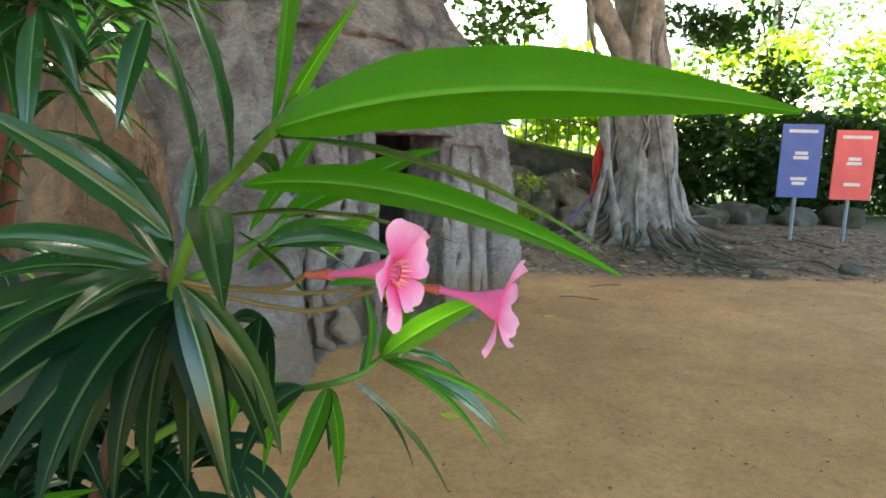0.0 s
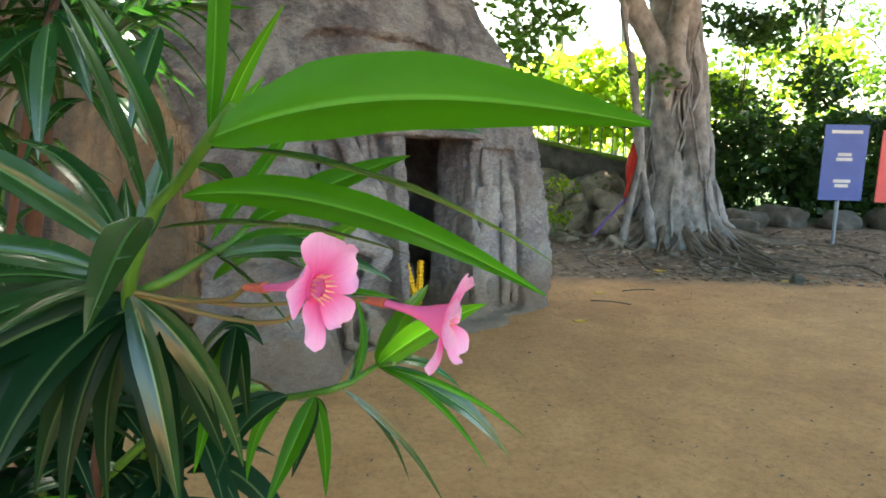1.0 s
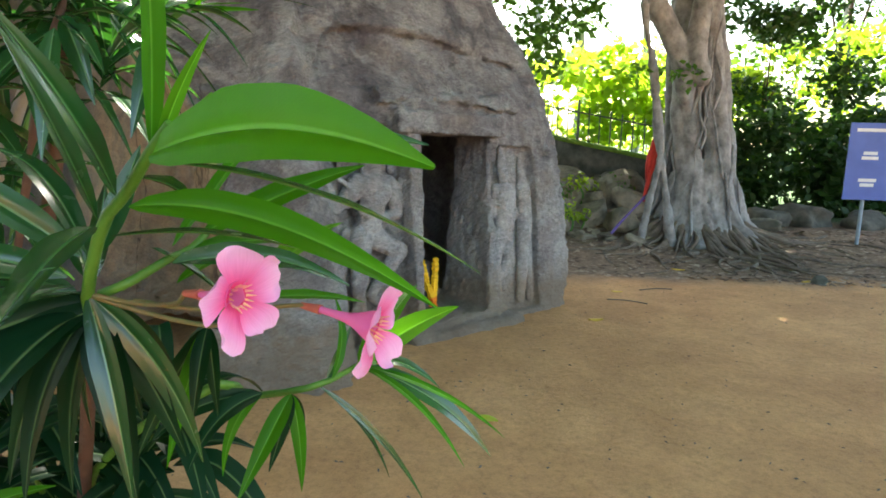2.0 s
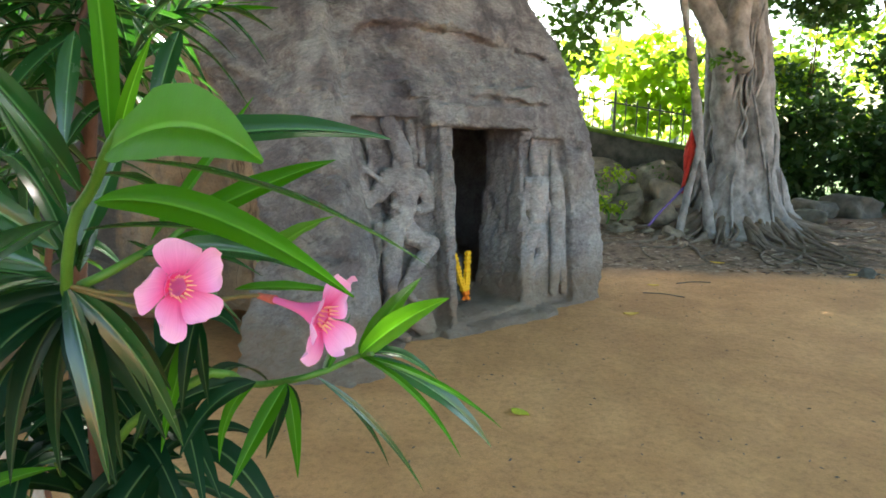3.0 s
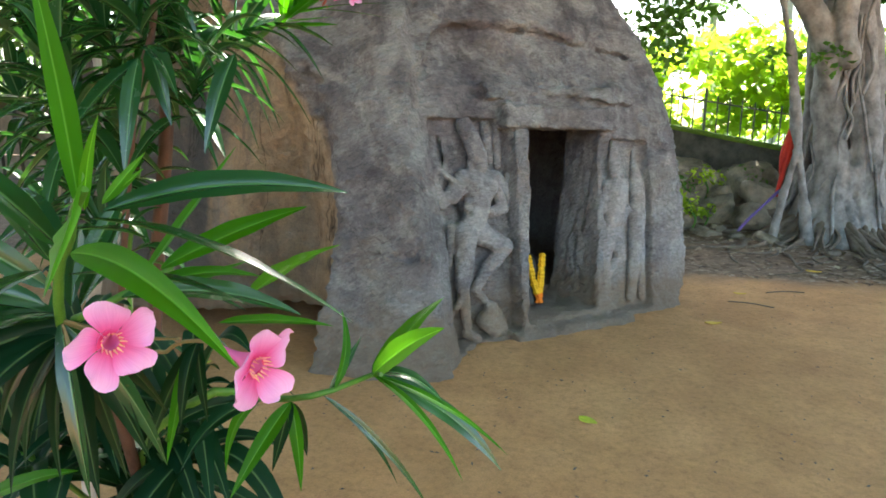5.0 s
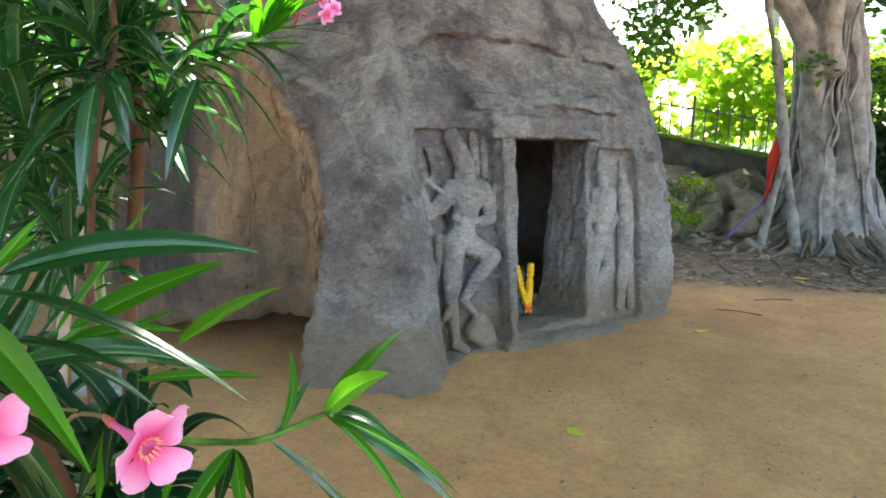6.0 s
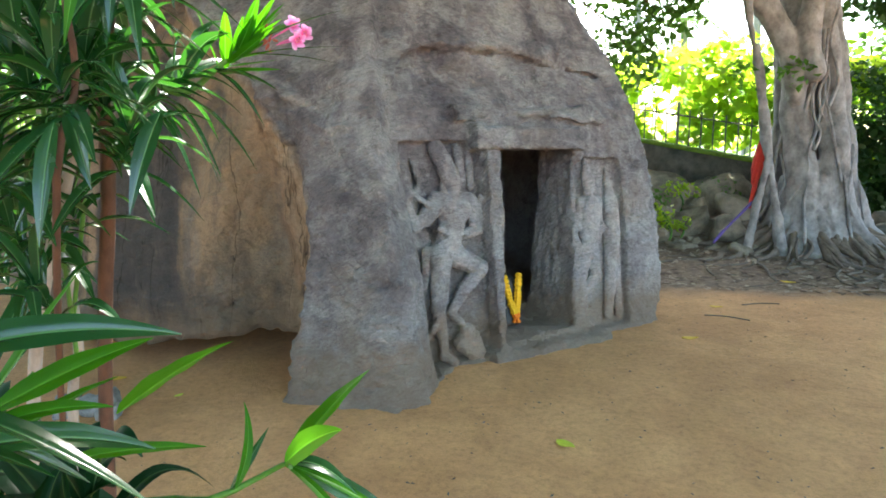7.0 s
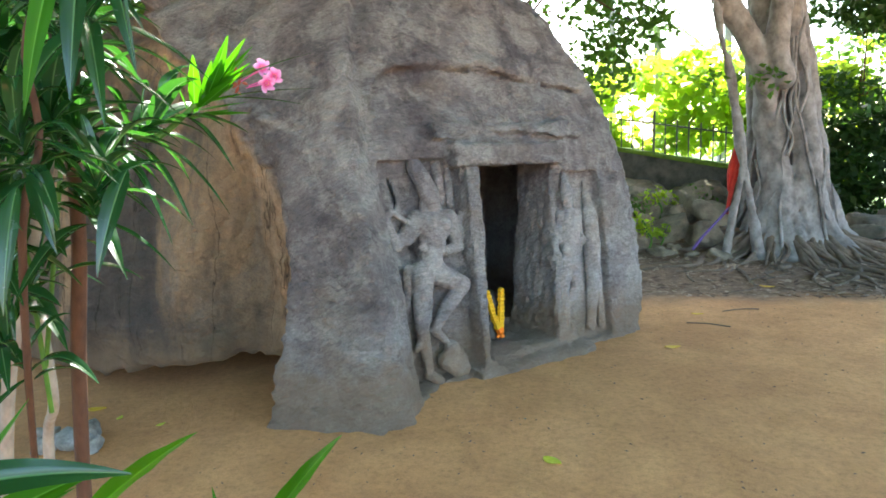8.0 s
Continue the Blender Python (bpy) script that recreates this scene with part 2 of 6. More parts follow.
STONE = plain_material("field_stone", (0.12, 0.105, 0.08), (0.40, 0.345, 0.26), 3.0, 0.92, 1.0, deep=0.06)
MASONRY = plain_material("mossy_masonry", (0.045, 0.048, 0.040), (0.13, 0.125, 0.105), 5.0, 0.95, 0.8)
MOSS = plain_material("moss_cap", (0.08, 0.16, 0.015), (0.16, 0.26, 0.03), 9.0, 0.95, 0.6)
IRON = plain_material("dark_iron", (0.05, 0.06, 0.05), (0.10, 0.11, 0.09), 30, 0.6, 0.2)
BLUE = plain_material("blue_paint", (0.035, 0.085, 0.36), (0.05, 0.11, 0.44), 3, 0.45, 0.05)
RED = plain_material("red_paint", (0.62, 0.07, 0.085), (0.72, 0.10, 0.11), 3, 0.45, 0.05)
PALE = plain_material("faded_white_paint", (0.55, 0.58, 0.62), (0.7, 0.72, 0.75), 6, 0.6, 0.05)
STEEL = plain_material("painted_post", (0.18, 0.24, 0.32), (0.25, 0.32, 0.40), 12, 0.5, 0.1)
CLOTH = plain_material("red_cloth", (0.42, 0.025, 0.018), (0.58, 0.05, 0.03), 10, 0.85, 0.4)
BLACK = plain_material("oiled_black_stone", (0.008, 0.008, 0.009), (0.022, 0.02, 0.02), 12, 0.35, 0.4)
MARIGOLD = plain_material("marigold_yellow", (0.78, 0.42, 0.008), (0.90, 0.56, 0.015), 60, 0.7, 0.6)
ORANGE = plain_material("marigold_orange", (0.80, 0.17, 0.01), (0.88, 0.26, 0.01), 60, 0.7, 0.6)
VIOLET = plain_material("violet_cord", (0.08, 0.05, 0.20), (0.13, 0.08, 0.28), 30, 0.8, 0.2)
FALLEN = plain_material("fallen_leaf_yellow", (0.62, 0.36, 0.015), (0.74, 0.50, 0.04), 30, 0.6, 0.2)
FALLEN_GREEN = plain_material("fallen_leaf_green", (0.46, 0.48, 0.03), (0.60, 0.62, 0.06), 30, 0.6, 0.2)
LIME = plain_material("limewashed_stone", (0.12, 0.12, 0.12), (0.34, 0.34, 0.33), 14, 0.9, 0.5)
# sunlight is put into the colours of FOL_SUN, shade into FOL_DARK
FOL_SUN = foliage_material("sunlit_foliage", (0.10, 0.22, 0.015), (0.20, 0.34, 0.025), (0.55, 0.76, 0.05), 0.6)
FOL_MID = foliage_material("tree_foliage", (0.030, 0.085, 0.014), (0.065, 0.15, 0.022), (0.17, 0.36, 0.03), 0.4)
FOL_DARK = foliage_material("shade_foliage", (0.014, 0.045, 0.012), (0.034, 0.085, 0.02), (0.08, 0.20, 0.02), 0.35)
n_ = Nodes("leaf_litter")
n_.base(n_.ramp(n_.island(), (0.0, (0.07, 0.043, 0.028)), (0.5, (0.20, 0.132, 0.085)), (1.0, (0.42, 0.34, 0.26))), 0.9)
LITTER = n_.mat


# ---- mesh helpers ----
class Geo:
    """Vertices, faces and uv collected for one mesh."""

    def __init__(self):
        self.v, self.f, self.t = [], [], []

    def grid(self, rows, uv=None, wrap=False):
        """rows: a list of rows of points of equal length."""
        k, w = len(self.v), len(rows[0])
        for r in rows:
            self.v.extend(tuple(p) for p in r)
        for i in range(len(rows) - 1):
            for j in range(w if wrap else w - 1):
                a, b = k + i * w + j, k + i * w + (j + 1) % w
                self.f.append((a, b, b + w, a + w))
                if uv:
                    self.t.extend((uv(i, j), uv(i, j + 1), uv(i + 1, j + 1), uv(i + 1, j)))
                else:
                    self.t.extend(((0, 0),) * 4)

    def poly(self, pts):
        k = len(self.v)
        self.v.extend(tuple(p) for p in pts)
        self.f.append(tuple(range(k, k + len(pts))))
        self.t.extend(((0, 0),) * len(pts))

    def tube(self, pts, radii, sides=8, caps=True, flute=0.0, seed=0):
        pts = [Vector(p) for p in pts]
        rows, side = [], Vector((1, 0.13, 0.07))
        for i, p in enumerate(pts):
            t = (pts[min(i + 1, len(pts) - 1)] - pts[max(i - 1, 0)]).normalized()
            side = (side - t * side.dot(t)).normalized()
            up = t.cross(side)
            row = []
            for j in range(sides):
                a = 2 * math.pi * j / sides
                r = radii[i] * (1 + flute * noise.noise((math.cos(a) * 2 + seed, math.sin(a) * 2, i * 0.25 + seed)))
                row.append(p + side * math.cos(a) * r + up * math.sin(a) * r)
            rows.append(row)
        self.grid(rows, wrap=True)
        if caps:
            self.poly(list(reversed(rows[0])))
            self.poly(rows[-1])

    def box(self, c, s, m=None):
        c, s = Vector(c), Vector(s) * 0.5
        q = [Vector((x, y, z)) for x in (-s.x, s.x) for y in (-s.y, s.y) for z in (-s.z, s.z)]
        q = [(m @ p if m else p) + c for p in q]
        for a in ((0, 1, 3, 2), (4, 6, 7, 5), (0, 4, 5, 1), (2, 3, 7, 6), (0, 2, 6, 4), (1, 5, 7, 3)):
            self.poly([q[i] for i in a])

    def mesh(self, name, mat, smooth=True):
        me = bpy.data.meshes.new(name)
        me.from_pydata(self.v, [], self.f)
        layer = me.uv_layers.new(name="UVMap")
        layer.data.foreach_set("uv", np.array(self.t, dtype=np.float32).ravel())
        me.materials.append(mat)
        if smooth:
            me.polygons.foreach_set("use_smooth", [True] * len(me.polygons))
        me.update()
        return me


def empty(name, at, label, category, group="", kind=""):
    ob = new(name)
    ob.location = at
    ob.empty_display_size = 0.1
    return tagged(ob, label, category, group, kind)


def part(name, geo, mat, parent, label="", smooth=True):
    """Links a Geo in world coordinates as one mesh under a thing."""
    ob = new(name, geo.mesh(name, mat, smooth))
    if parent:
        ob.parent = parent
        top = parent
        off = Vector()
        while top:
            off += top.location
            top = top.parent
        ob.location = -off
    return tagged(ob, label)


def thing(name, geo, mat, label, category, group="", kind="", smooth=True):
    ob = new(name, geo.mesh(name, mat, smooth))
    return tagged(ob, label, category, group, kind)


def bevel(ob, width, segments=2):
    m = ob.modifiers.new("bevel", "BEVEL")
    m.width, m.segments, m.limit_method = width, segments, "ANGLE"
    return ob


def curve_points(ctrl, n):
    """A smooth line through the control points."""
    ctrl = [Vector(c) for c in ctrl]
    ext = [ctrl[0] * 2 - ctrl[1]] + ctrl + [ctrl[-1] * 2 - ctrl[-2]]
    out = []
    for i in range(n):
        s = i / (n - 1) * (len(ctrl) - 1)
        k = min(int(s), len(ctrl) - 2)
        t = s - k
        a, b, c, d = ext[k:k + 4]
        out.append(0.5 * (2 * b + (c - a) * t + (2 * a - 5 * b + 4 * c - d) * t * t + (3 * b - a - 3 * c + d) * t ** 3))
    return out


LATTICE = np.random.RandomState(7).rand(48, 48, 48).astype(np.float32)


def value_noise(x, y, z, scale):
    p = [np.asarray(c, dtype=np.float32) * scale + 100.3 for c in (x, y, z)]
    i = [np.floor(c).astype(np.int32) for c in p]
    f = [c - k for c, k in zip(p, i)]
    f = [c * c * (3 - 2 * c) for c in f]
    total = 0
    for a in (0, 1):
        for b in (0, 1):
            for c in (0, 1):
                w = (f[0] if a else 1 - f[0]) * (f[1] if b else 1 - f[1]) * (f[2] if c else 1 - f[2])
                total = total + w * LATTICE[(i[0] + a) % 48, (i[1] + b) % 48, (i[2] + c) % 48]
    return total - 0.5


def surface(field, xs, ys, zs):
    """A closed skin round field < 0 on a grid (naive surface nets): points and quads."""
    nx, ny, nz = field.shape
    inside = field < 0
    corners = [(a, b, c) for a in (0, 1) for b in (0, 1) for c in (0, 1)]

    def cut(g, o):
        return g[o[0]:nx - 1 + o[0], o[1]:ny - 1 + o[1], o[2]:nz - 1 + o[2]]

    count = sum(cut(inside, o).astype(np.int8) for o in corners)
    cells = np.argwhere((count > 0) & (count < 8))
    index = np.full((nx - 1, ny - 1, nz - 1), -1, dtype=np.int64)
    index[cells[:, 0], cells[:, 1], cells[:, 2]] = np.arange(len(cells))
    place = np.zeros((len(cells), 3))
    weight = np.zeros(len(cells))
    axes = (np.asarray(xs), np.asarray(ys), np.asarray(zs))
    for o in corners:
        for ax in range(3):
            if o[ax]:
                continue
            q = list(o)
            q[ax] = 1
            i0, i1 = cells + np.array(o), cells + np.array(q)
            f0, f1 = field[tuple(i0.T)], field[tuple(i1.T)]
            hit = (f0 < 0) != (f1 < 0)
            t = np.where(hit, f0 / np.where(hit, f0 - f1, 1), 0)
            p = np.stack([axes[k][i0[:, k]] * (1 - t) + axes[k][i1[:, k]] * t for k in range(3)], 1)
            place += p * hit[:, None]
            weight += hit
    place /= weight[:, None]
    quads = []
    for ax in range(3):
        b, c = (ax + 1) % 3, (ax + 2) % 3
        lo = np.moveaxis(inside, ax, 0)[:-1]
        hi = np.moveaxis(inside, ax, 0)[1:]
        at = np.argwhere(lo != hi)
        cell = np.zeros_like(at)
        rest = [k for k in range(3) if k != ax]
        cell[:, ax], cell[:, rest[0]], cell[:, rest[1]] = at[:, 0], at[:, 1], at[:, 2]
        ok = (cell[:, b] > 0) & (cell[:, c] > 0) & (cell[:, b] < field.shape[b] - 1) & (cell[:, c] < field.shape[c] - 1)
        cell = cell[ok]
        lower = inside[tuple(cell.T)]
        ring = []
        for db, dc in ((1, 1), (0, 1), (0, 0), (1, 0)):
            k = cell.copy()
            k[:, b] -= db
            k[:, c] -= dc
            ring.append(index[tuple(k.T)])
        q = np.stack(ring, 1)
        q[~lower] = q[~lower][:, ::-1]
        quads.append(q)
    return place, np.concatenate(quads)


def skin(name, points, quads, mat, parent=None, label=""):
    me = bpy.data.meshes.new(name)
    me.from_pydata(points.tolist(), [], quads.tolist())
    me.materials.append(mat)
    me.polygons.foreach_set("use_smooth", [True] * len(me.polygons))
    me.update()
    ob = new(name, me)
    if parent:
        ob.parent = parent
        ob.location = -parent.location
    return tagged(ob, label)


# ---- ground ----
def height(x, y):
    """The lie of the land: a flat yard, a bank behind it."""
    def step(a, b, v):
        t = np.clip((v - a) / (b - a), 0, 1)
        return t * t * (3 - 2 * t)
    far = step(9.0, 12.5, y - 0.1 * x) * 0.22
    bank = step(11.2, 14.5, y + 0.35 * np.maximum(x - 2.4, 0) * 1.5) * 1.25 * (1 - step(2.2, 4.5, x))
    wob = (value_noise(x, y, 0 * x, 0.9) * 0.05 + value_noise(x, y, 0 * x, 2.7) * 0.02) * (0.35 + step(8, 11, y))
    away = step(25, 90, np.hypot(x, y)) * 2.0
    return far + bank + wob + away - 0.012


def build_ground():
    xs = np.concatenate([[-400, -200, -100, -60, -35, -22, -15, -11], np.arange(-8, 9, 0.16), [11, 15, 22, 35, 60, 100, 200, 400]])
    ys = np.concatenate([[-300, -120, -50, -20, -8, -3], np.arange(-1, 17, 0.16), [19, 23, 30, 42, 60, 100, 200, 500]])
    gx, gy = np.meshgrid(xs, ys)
    gz = height(gx, gy)
    g = Geo()
    g.grid([list(zip(gx[i], gy[i], gz[i])) for i in range(len(ys))])
    thing("ground", g, SAND, "flat yard of brown sandy earth with littered soil under trees", "ground", kind="structure")


build_ground()

# ---- the rock-cut shrine ----
FACE_O, FACE_U, FACE_N = np.array((-0.81, 4.91)), np.array((0.654, 0.756)), np.array((0.756, -0.654))


def face_depth(z):
    """How far out the carved face stands at height z."""
    return -0.05 - 0.13 * z - 0.32 * np.maximum(z - 1.98, 0)


def box_field(a, lo, hi):
    return np.maximum(lo - a, a - hi)


def soft_min(a, b, k):
    h = np.clip(0.5 + 0.5 * (b - a) / k, 0, 1)
    return b * (1 - h) + a * h - k * h * (1 - h)


def soft_max(a, b, k):
    return -soft_min(-a, -b, k)


def rock_field(x, y, z):
    u = (x - FACE_O[0]) * FACE_U[0] + (y - FACE_O[1]) * FACE_U[1]
    d = (x - FACE_O[0]) * FACE_N[0] + (y - FACE_O[1]) * FACE_N[1]
    low = value_noise(x, y, z, 0.8) * 0.5 + value_noise(x, y, z, 1.9) * 0.22
    # the boulder's dome
    dx = np.where(x > -2.2, (x + 2.2) / 3.12, (x + 2.2) / -4.3)
    dy = np.where(y < 7.4, (7.4 - y) / 2.85, (y - 7.4) / 3.0)
    dz = np.maximum(z, 0) / 3.95
    dome = ((np.abs(dx) ** 2.35 + np.abs(dy) ** 2.35 + dz ** 2.35) ** (1 / 2.35) - 1) * 2.7 + low * 0.2
    # carved face, cut back under a low arch
    face = d - face_depth(z)
    top = 2.66 - 0.09 * u - 2.2 * np.maximum(0.22 - u, 0) ** 2 + value_noise(u, d * 0, z * 0, 1.7) * 0.22
    top = top + value_noise(u, d * 0, z * 0 + 2, 4.5) * 0.10
    rim = np.clip((z - top) / 0.07, 0, 1) * np.clip(1.25 - 0.45 * u, 0.1, 1)
    body = soft_max(dome, face + 0.04 - 0.13 * rim + value_noise(x, y, z, 3.1) * 0.06, 0.05)
    # natural smooth buttress beside the carved face
    front = (4.13 + 0.28 * z + 0.30 * np.maximum(z - 2.1, 0) ** 2 - y) * 0.94 + value_noise(x, y, z, 1.3) * 0.14
    edge = x - (-0.77 - 0.23 * z + value_noise(x * 0 + 3, y * 0, z, 2.0) * 0.14)
    left = -1.83 - 0.62 * np.maximum(z - 1.3, 0) ** 1.5 - x
    butt = soft_max(soft_max(soft_max(front, edge, 0.05 + 0.26 * np.clip(1 - z / 0.9, 0, 1)), left, 0.10), y - 7.5, 0.1)
    butt = np.maximum(butt, dome - 0.75)
    body = soft_min(body, butt, 0.015)
    # hollow, water-worn flank with its undercut
    hollow = np.sqrt(((x + 2.25) / 0.5) ** 2 + ((y - 4.3) / 0.75) ** 2 + ((z - 1.0) / 1.6) ** 2) - 1
    body = soft_max(body, -hollow * 0.5, 0.1)
    ridge = np.sin((x * 1.0 - y * 0.35 + value_noise(x, y, z * 0.5, 1.1) * 2.6) * 6.0) * 0.022 + value_noise(x, y, z * 0.3, 4.0) * 0.07
    body = body + np.where(x < -1.95, ridge * 1.5, 0) * np.clip((z - 0.1) * 2, 0, 1)
    under = np.maximum(np.maximum(z - 0.27 + 0.075 * np.clip(-1.95 - x, 0, 3) + value_noise(x, y * 0, z * 0, 2.1) * 0.16, x + 1.95), y - 6.4)
    body = soft_max(body, -under, 0.08)
    # sunk panels for the figures, lintel, door posts
    sunk = soft_max(soft_max(box_field(u, -0.17, 0.60), box_field(z, 0.02, 1.84), 0.05), -(face + 0.155 + value_noise(x, y, z, 5) * 0.03), 0.03)
    body = soft_max(body, -sunk, 0.02)
    sunk = soft_max(soft_max(box_field(u, 1.73, 2.32), box_field(z, 0.02, 1.68), 0.10), -(face + 0.135), 0.03)
    body = soft_max(body, -sunk, 0.025)
    lintel = np.maximum(np.maximum(box_field(u, 0.50, 1.78), box_field(z, 1.77, 1.99 - 0.02 * u + value_noise(u, d * 0, z * 0, 4) * 0.05)), np.maximum(face - 0.075, -face - 0.4))
    body = np.minimum(body, lintel)
    brow = np.maximum(np.maximum(box_field(u, 0.35, 2.1), box_field(z, 2.05 + value_noise(u, d * 0, z * 0, 2.3) * 0.12, 2.15)), np.maximum(face - 0.02 - 0.03 * np.sin(u * 5), -face - 0.4))
    body = soft_min(body, np.maximum(brow, dome - 0.05), 0.05)
    post = np.maximum(np.maximum(box_field(u, 0.61, 0.76), box_field(z, 0.05, 1.78)), np.maximum(face - 0.03, -face - 0.4))
    body = np.minimum(body, post)
    # sloping plinth at the foot
    plinth = soft_max(d - 0.05 + 0.6 * z + value_noise(x, y, z, 2.2) * 0.12, soft_max(box_field(u, 0.45 + value_noise(x, y, z, 3) * 0.4, 1.9 + value_noise(x, y, z, 2) * 0.5), z - 0.05 - value_noise(x, y, z * 0, 3.0) * 0.09, 0.03), 0.05)
    plinth = np.maximum(plinth, -d - 0.8)
    body = soft_min(body, plinth, 0.06)
    # the doorway and the cell behind it
    lean = 0.07 * (1.77 - z)
    door = np.maximum(np.maximum(box_field(u, 0.785 - lean, 1.67 - lean), box_field(z, 0.12 + value_noise(x, y, z * 0, 4.0) * 0.07, 1.765)), box_field(d, -0.86, 0.5))
    inner = np.maximum(np.maximum(box_field(u, 0.35, 2.75), box_field(z, 0.19, 1.9)), box_field(d, -2.7, -0.82))
    body = np.maximum(body, -np.minimum(door, inner))
    # groove where the buttress and the arch meet the carved face
    line = np.maximum(np.maximum(np.abs(edge - 0.01) - 0.012, box_field(z, 0.5, 1.7)), y - 6.0)
    body = np.maximum(body, -np.maximum(line, -body - 0.09))
    line = np.maximum(np.maximum(np.abs(z - top - 0.02) - 0.011 * np.clip(1.2 - 0.4 * u, 0.2, 1), box_field(u, -0.35, 2.4)), -d - 1.6)
    body = np.maximum(body, -np.maximum(line, -body - 0.06))
    # cracks and ledges over the carved face
    crack = np.abs(z - 2.42 - 0.16 * (u - 1.3) + value_noise(u, d * 0, z * 0, 1.8) * 0.35) - 0.012 * np.clip(value_noise(u, d, z, 2.2) * 6 + 0.4, 0, 1)
    body = np.maximum(body, -np.maximum(np.maximum(crack, box_field(u, -0.1, 3.0)), -np.maximum(face - 0.10 * rim, dome) - 0.035))
    crack = np.abs(z - 1.98 + value_noise(u, d * 0, z * 0, 2.6) * 0.10) - 0.009 * np.clip(value_noise(u, d, z, 2.9) * 6 + 0.5, 0, 1)
    body = np.maximum(body, -np.maximum(np.maximum(crack, box_field(u, -0.3, 3.2)), -face - 0.035))
    crack = np.abs(z - 0.86 + 0.12 * (x + 1.3) + value_noise(x, y * 0, z * 0, 2.5) * 0.1) - 0.010
    body = np.maximum(body, -np.maximum(np.maximum(crack, box_field(x, -1.35, -0.7)), -front - 0.04))
    grit = value_noise(x, y, z, 5.5) * 0.06 + value_noise(x + 0.4 * z, y, z * 1.6, 13) * 0.042 + value_noise(x + 0.4 * z, y, z * 1.5, 24) * 0.022
    built = np.maximum(np.maximum(box_field(u, -0.25, 2.35), box_field(z, 0.05, 2.0)), -face - 1.2)
    calm = np.where(built < 0, 0.28, 1.0)
    # upright pick grooves inside the doorway
    reveal = np.maximum(np.maximum(box_field(u, 0.6, 1.85), box_field(z, 0.2, 1.76)), d + 0.22)
    groove = np.abs(value_noise(x, y, z * 0.3, 13.0)) * 0.05 + value_noise(x, y, z * 0.5, 23) * 0.035
    return body + grit * calm + np.where(reveal < 0, groove, 0)


def build_shrine():
    root = empty("rock_shrine", (-1.8, 6.6, 0), "grey granite boulder carved with a shrine doorway and relief figures", "rock shrine")
    xs = np.concatenate([np.arange(-6.9, -2.6, 0.075), np.arange(-2.6, 1.25, 0.023)])
    ys = np.concatenate([np.arange(3.85, 7.3, 0.023), np.arange(7.3, 10.9, 0.1)])
    zs = np.concatenate([np.arange(-0.12, 2.75, 0.022), np.arange(2.75, 4.4, 0.05)])
    field = np.empty((len(xs), len(ys), len(zs)), dtype=np.float32)
    gy, gz = np.meshgrid(ys.astype(np.float32), zs.astype(np.float32), indexing="ij")
    for i in range(0, len(xs), 12):
        x3 = xs[i:i + 12].astype(np.float32)[:, None, None] + 0 * gy[None]
        field[i:i + 12] = rock_field(x3, gy[None] + 0 * x3, gz[None] + 0 * x3)
    field[0], field[-1], field[:, 0], field[:, -1], field[:, :, 0], field[:, :, -1] = 1, 1, 1, 1, 1, 1
    p, q = surface(field, xs, ys, zs)
    skin("boulder", p, q, ROCK, root, "weathered grey granite with an iron-stained flank")
    return root


def capsule(p, a, b, ra, rb):
    a, b = np.array(a), np.array(b)
    ab = b - a
    t = np.clip(sum((p[k] - a[k]) * ab[k] for k in range(3)) / (ab @ ab + 1e-9), 0, 1)
    return np.sqrt(sum((p[k] - a[k] - ab[k] * t) ** 2 for k in range(3))) - (ra + (rb - ra) * t)


def build_figure(root, limbs, lo, hi, label):
    """A relief of joined rounded limbs in (along the face, height, outwards) coordinates."""
    us, zs, ds = np.arange(lo[0], hi[0], 0.0115), np.arange(lo[1], hi[1], 0.0115), np.arange(-0.16, 0.20, 0.0115)
    p = np.meshgrid(us, zs, ds, indexing="ij")
    flat = (p[0], p[1], p[2] * 1.25)
    f = None
    for a, b, ra, rb in limbs:
        c = capsule(flat, a, b, ra * 1.13, rb * 1.13)
        f = c if f is None else soft_min(f, c, 0.014)
    f = f + value_noise(p[0], p[1], p[2], 9) * 0.014 + value_noise(p[0], p[1], p[2], 24) * 0.008
    f[0], f[-1], f[:, 0], f[:, -1], f[:, :, 0], f[:, :, -1] = 1, 1, 1, 1, 1, 1
    v, q = surface(f, us, zs, ds)
    u, z, d = v[:, 0], v[:, 1], v[:, 2]
    out = face_depth(z) - 0.092 + d
    world_p = np.stack([FACE_O[0] + u * FACE_U[0] + out * FACE_N[0], FACE_O[1] + u * FACE_U[1] + out * FACE_N[1], z], 1)
    skin("carved_figure", world_p, q, CARVED, root, label)


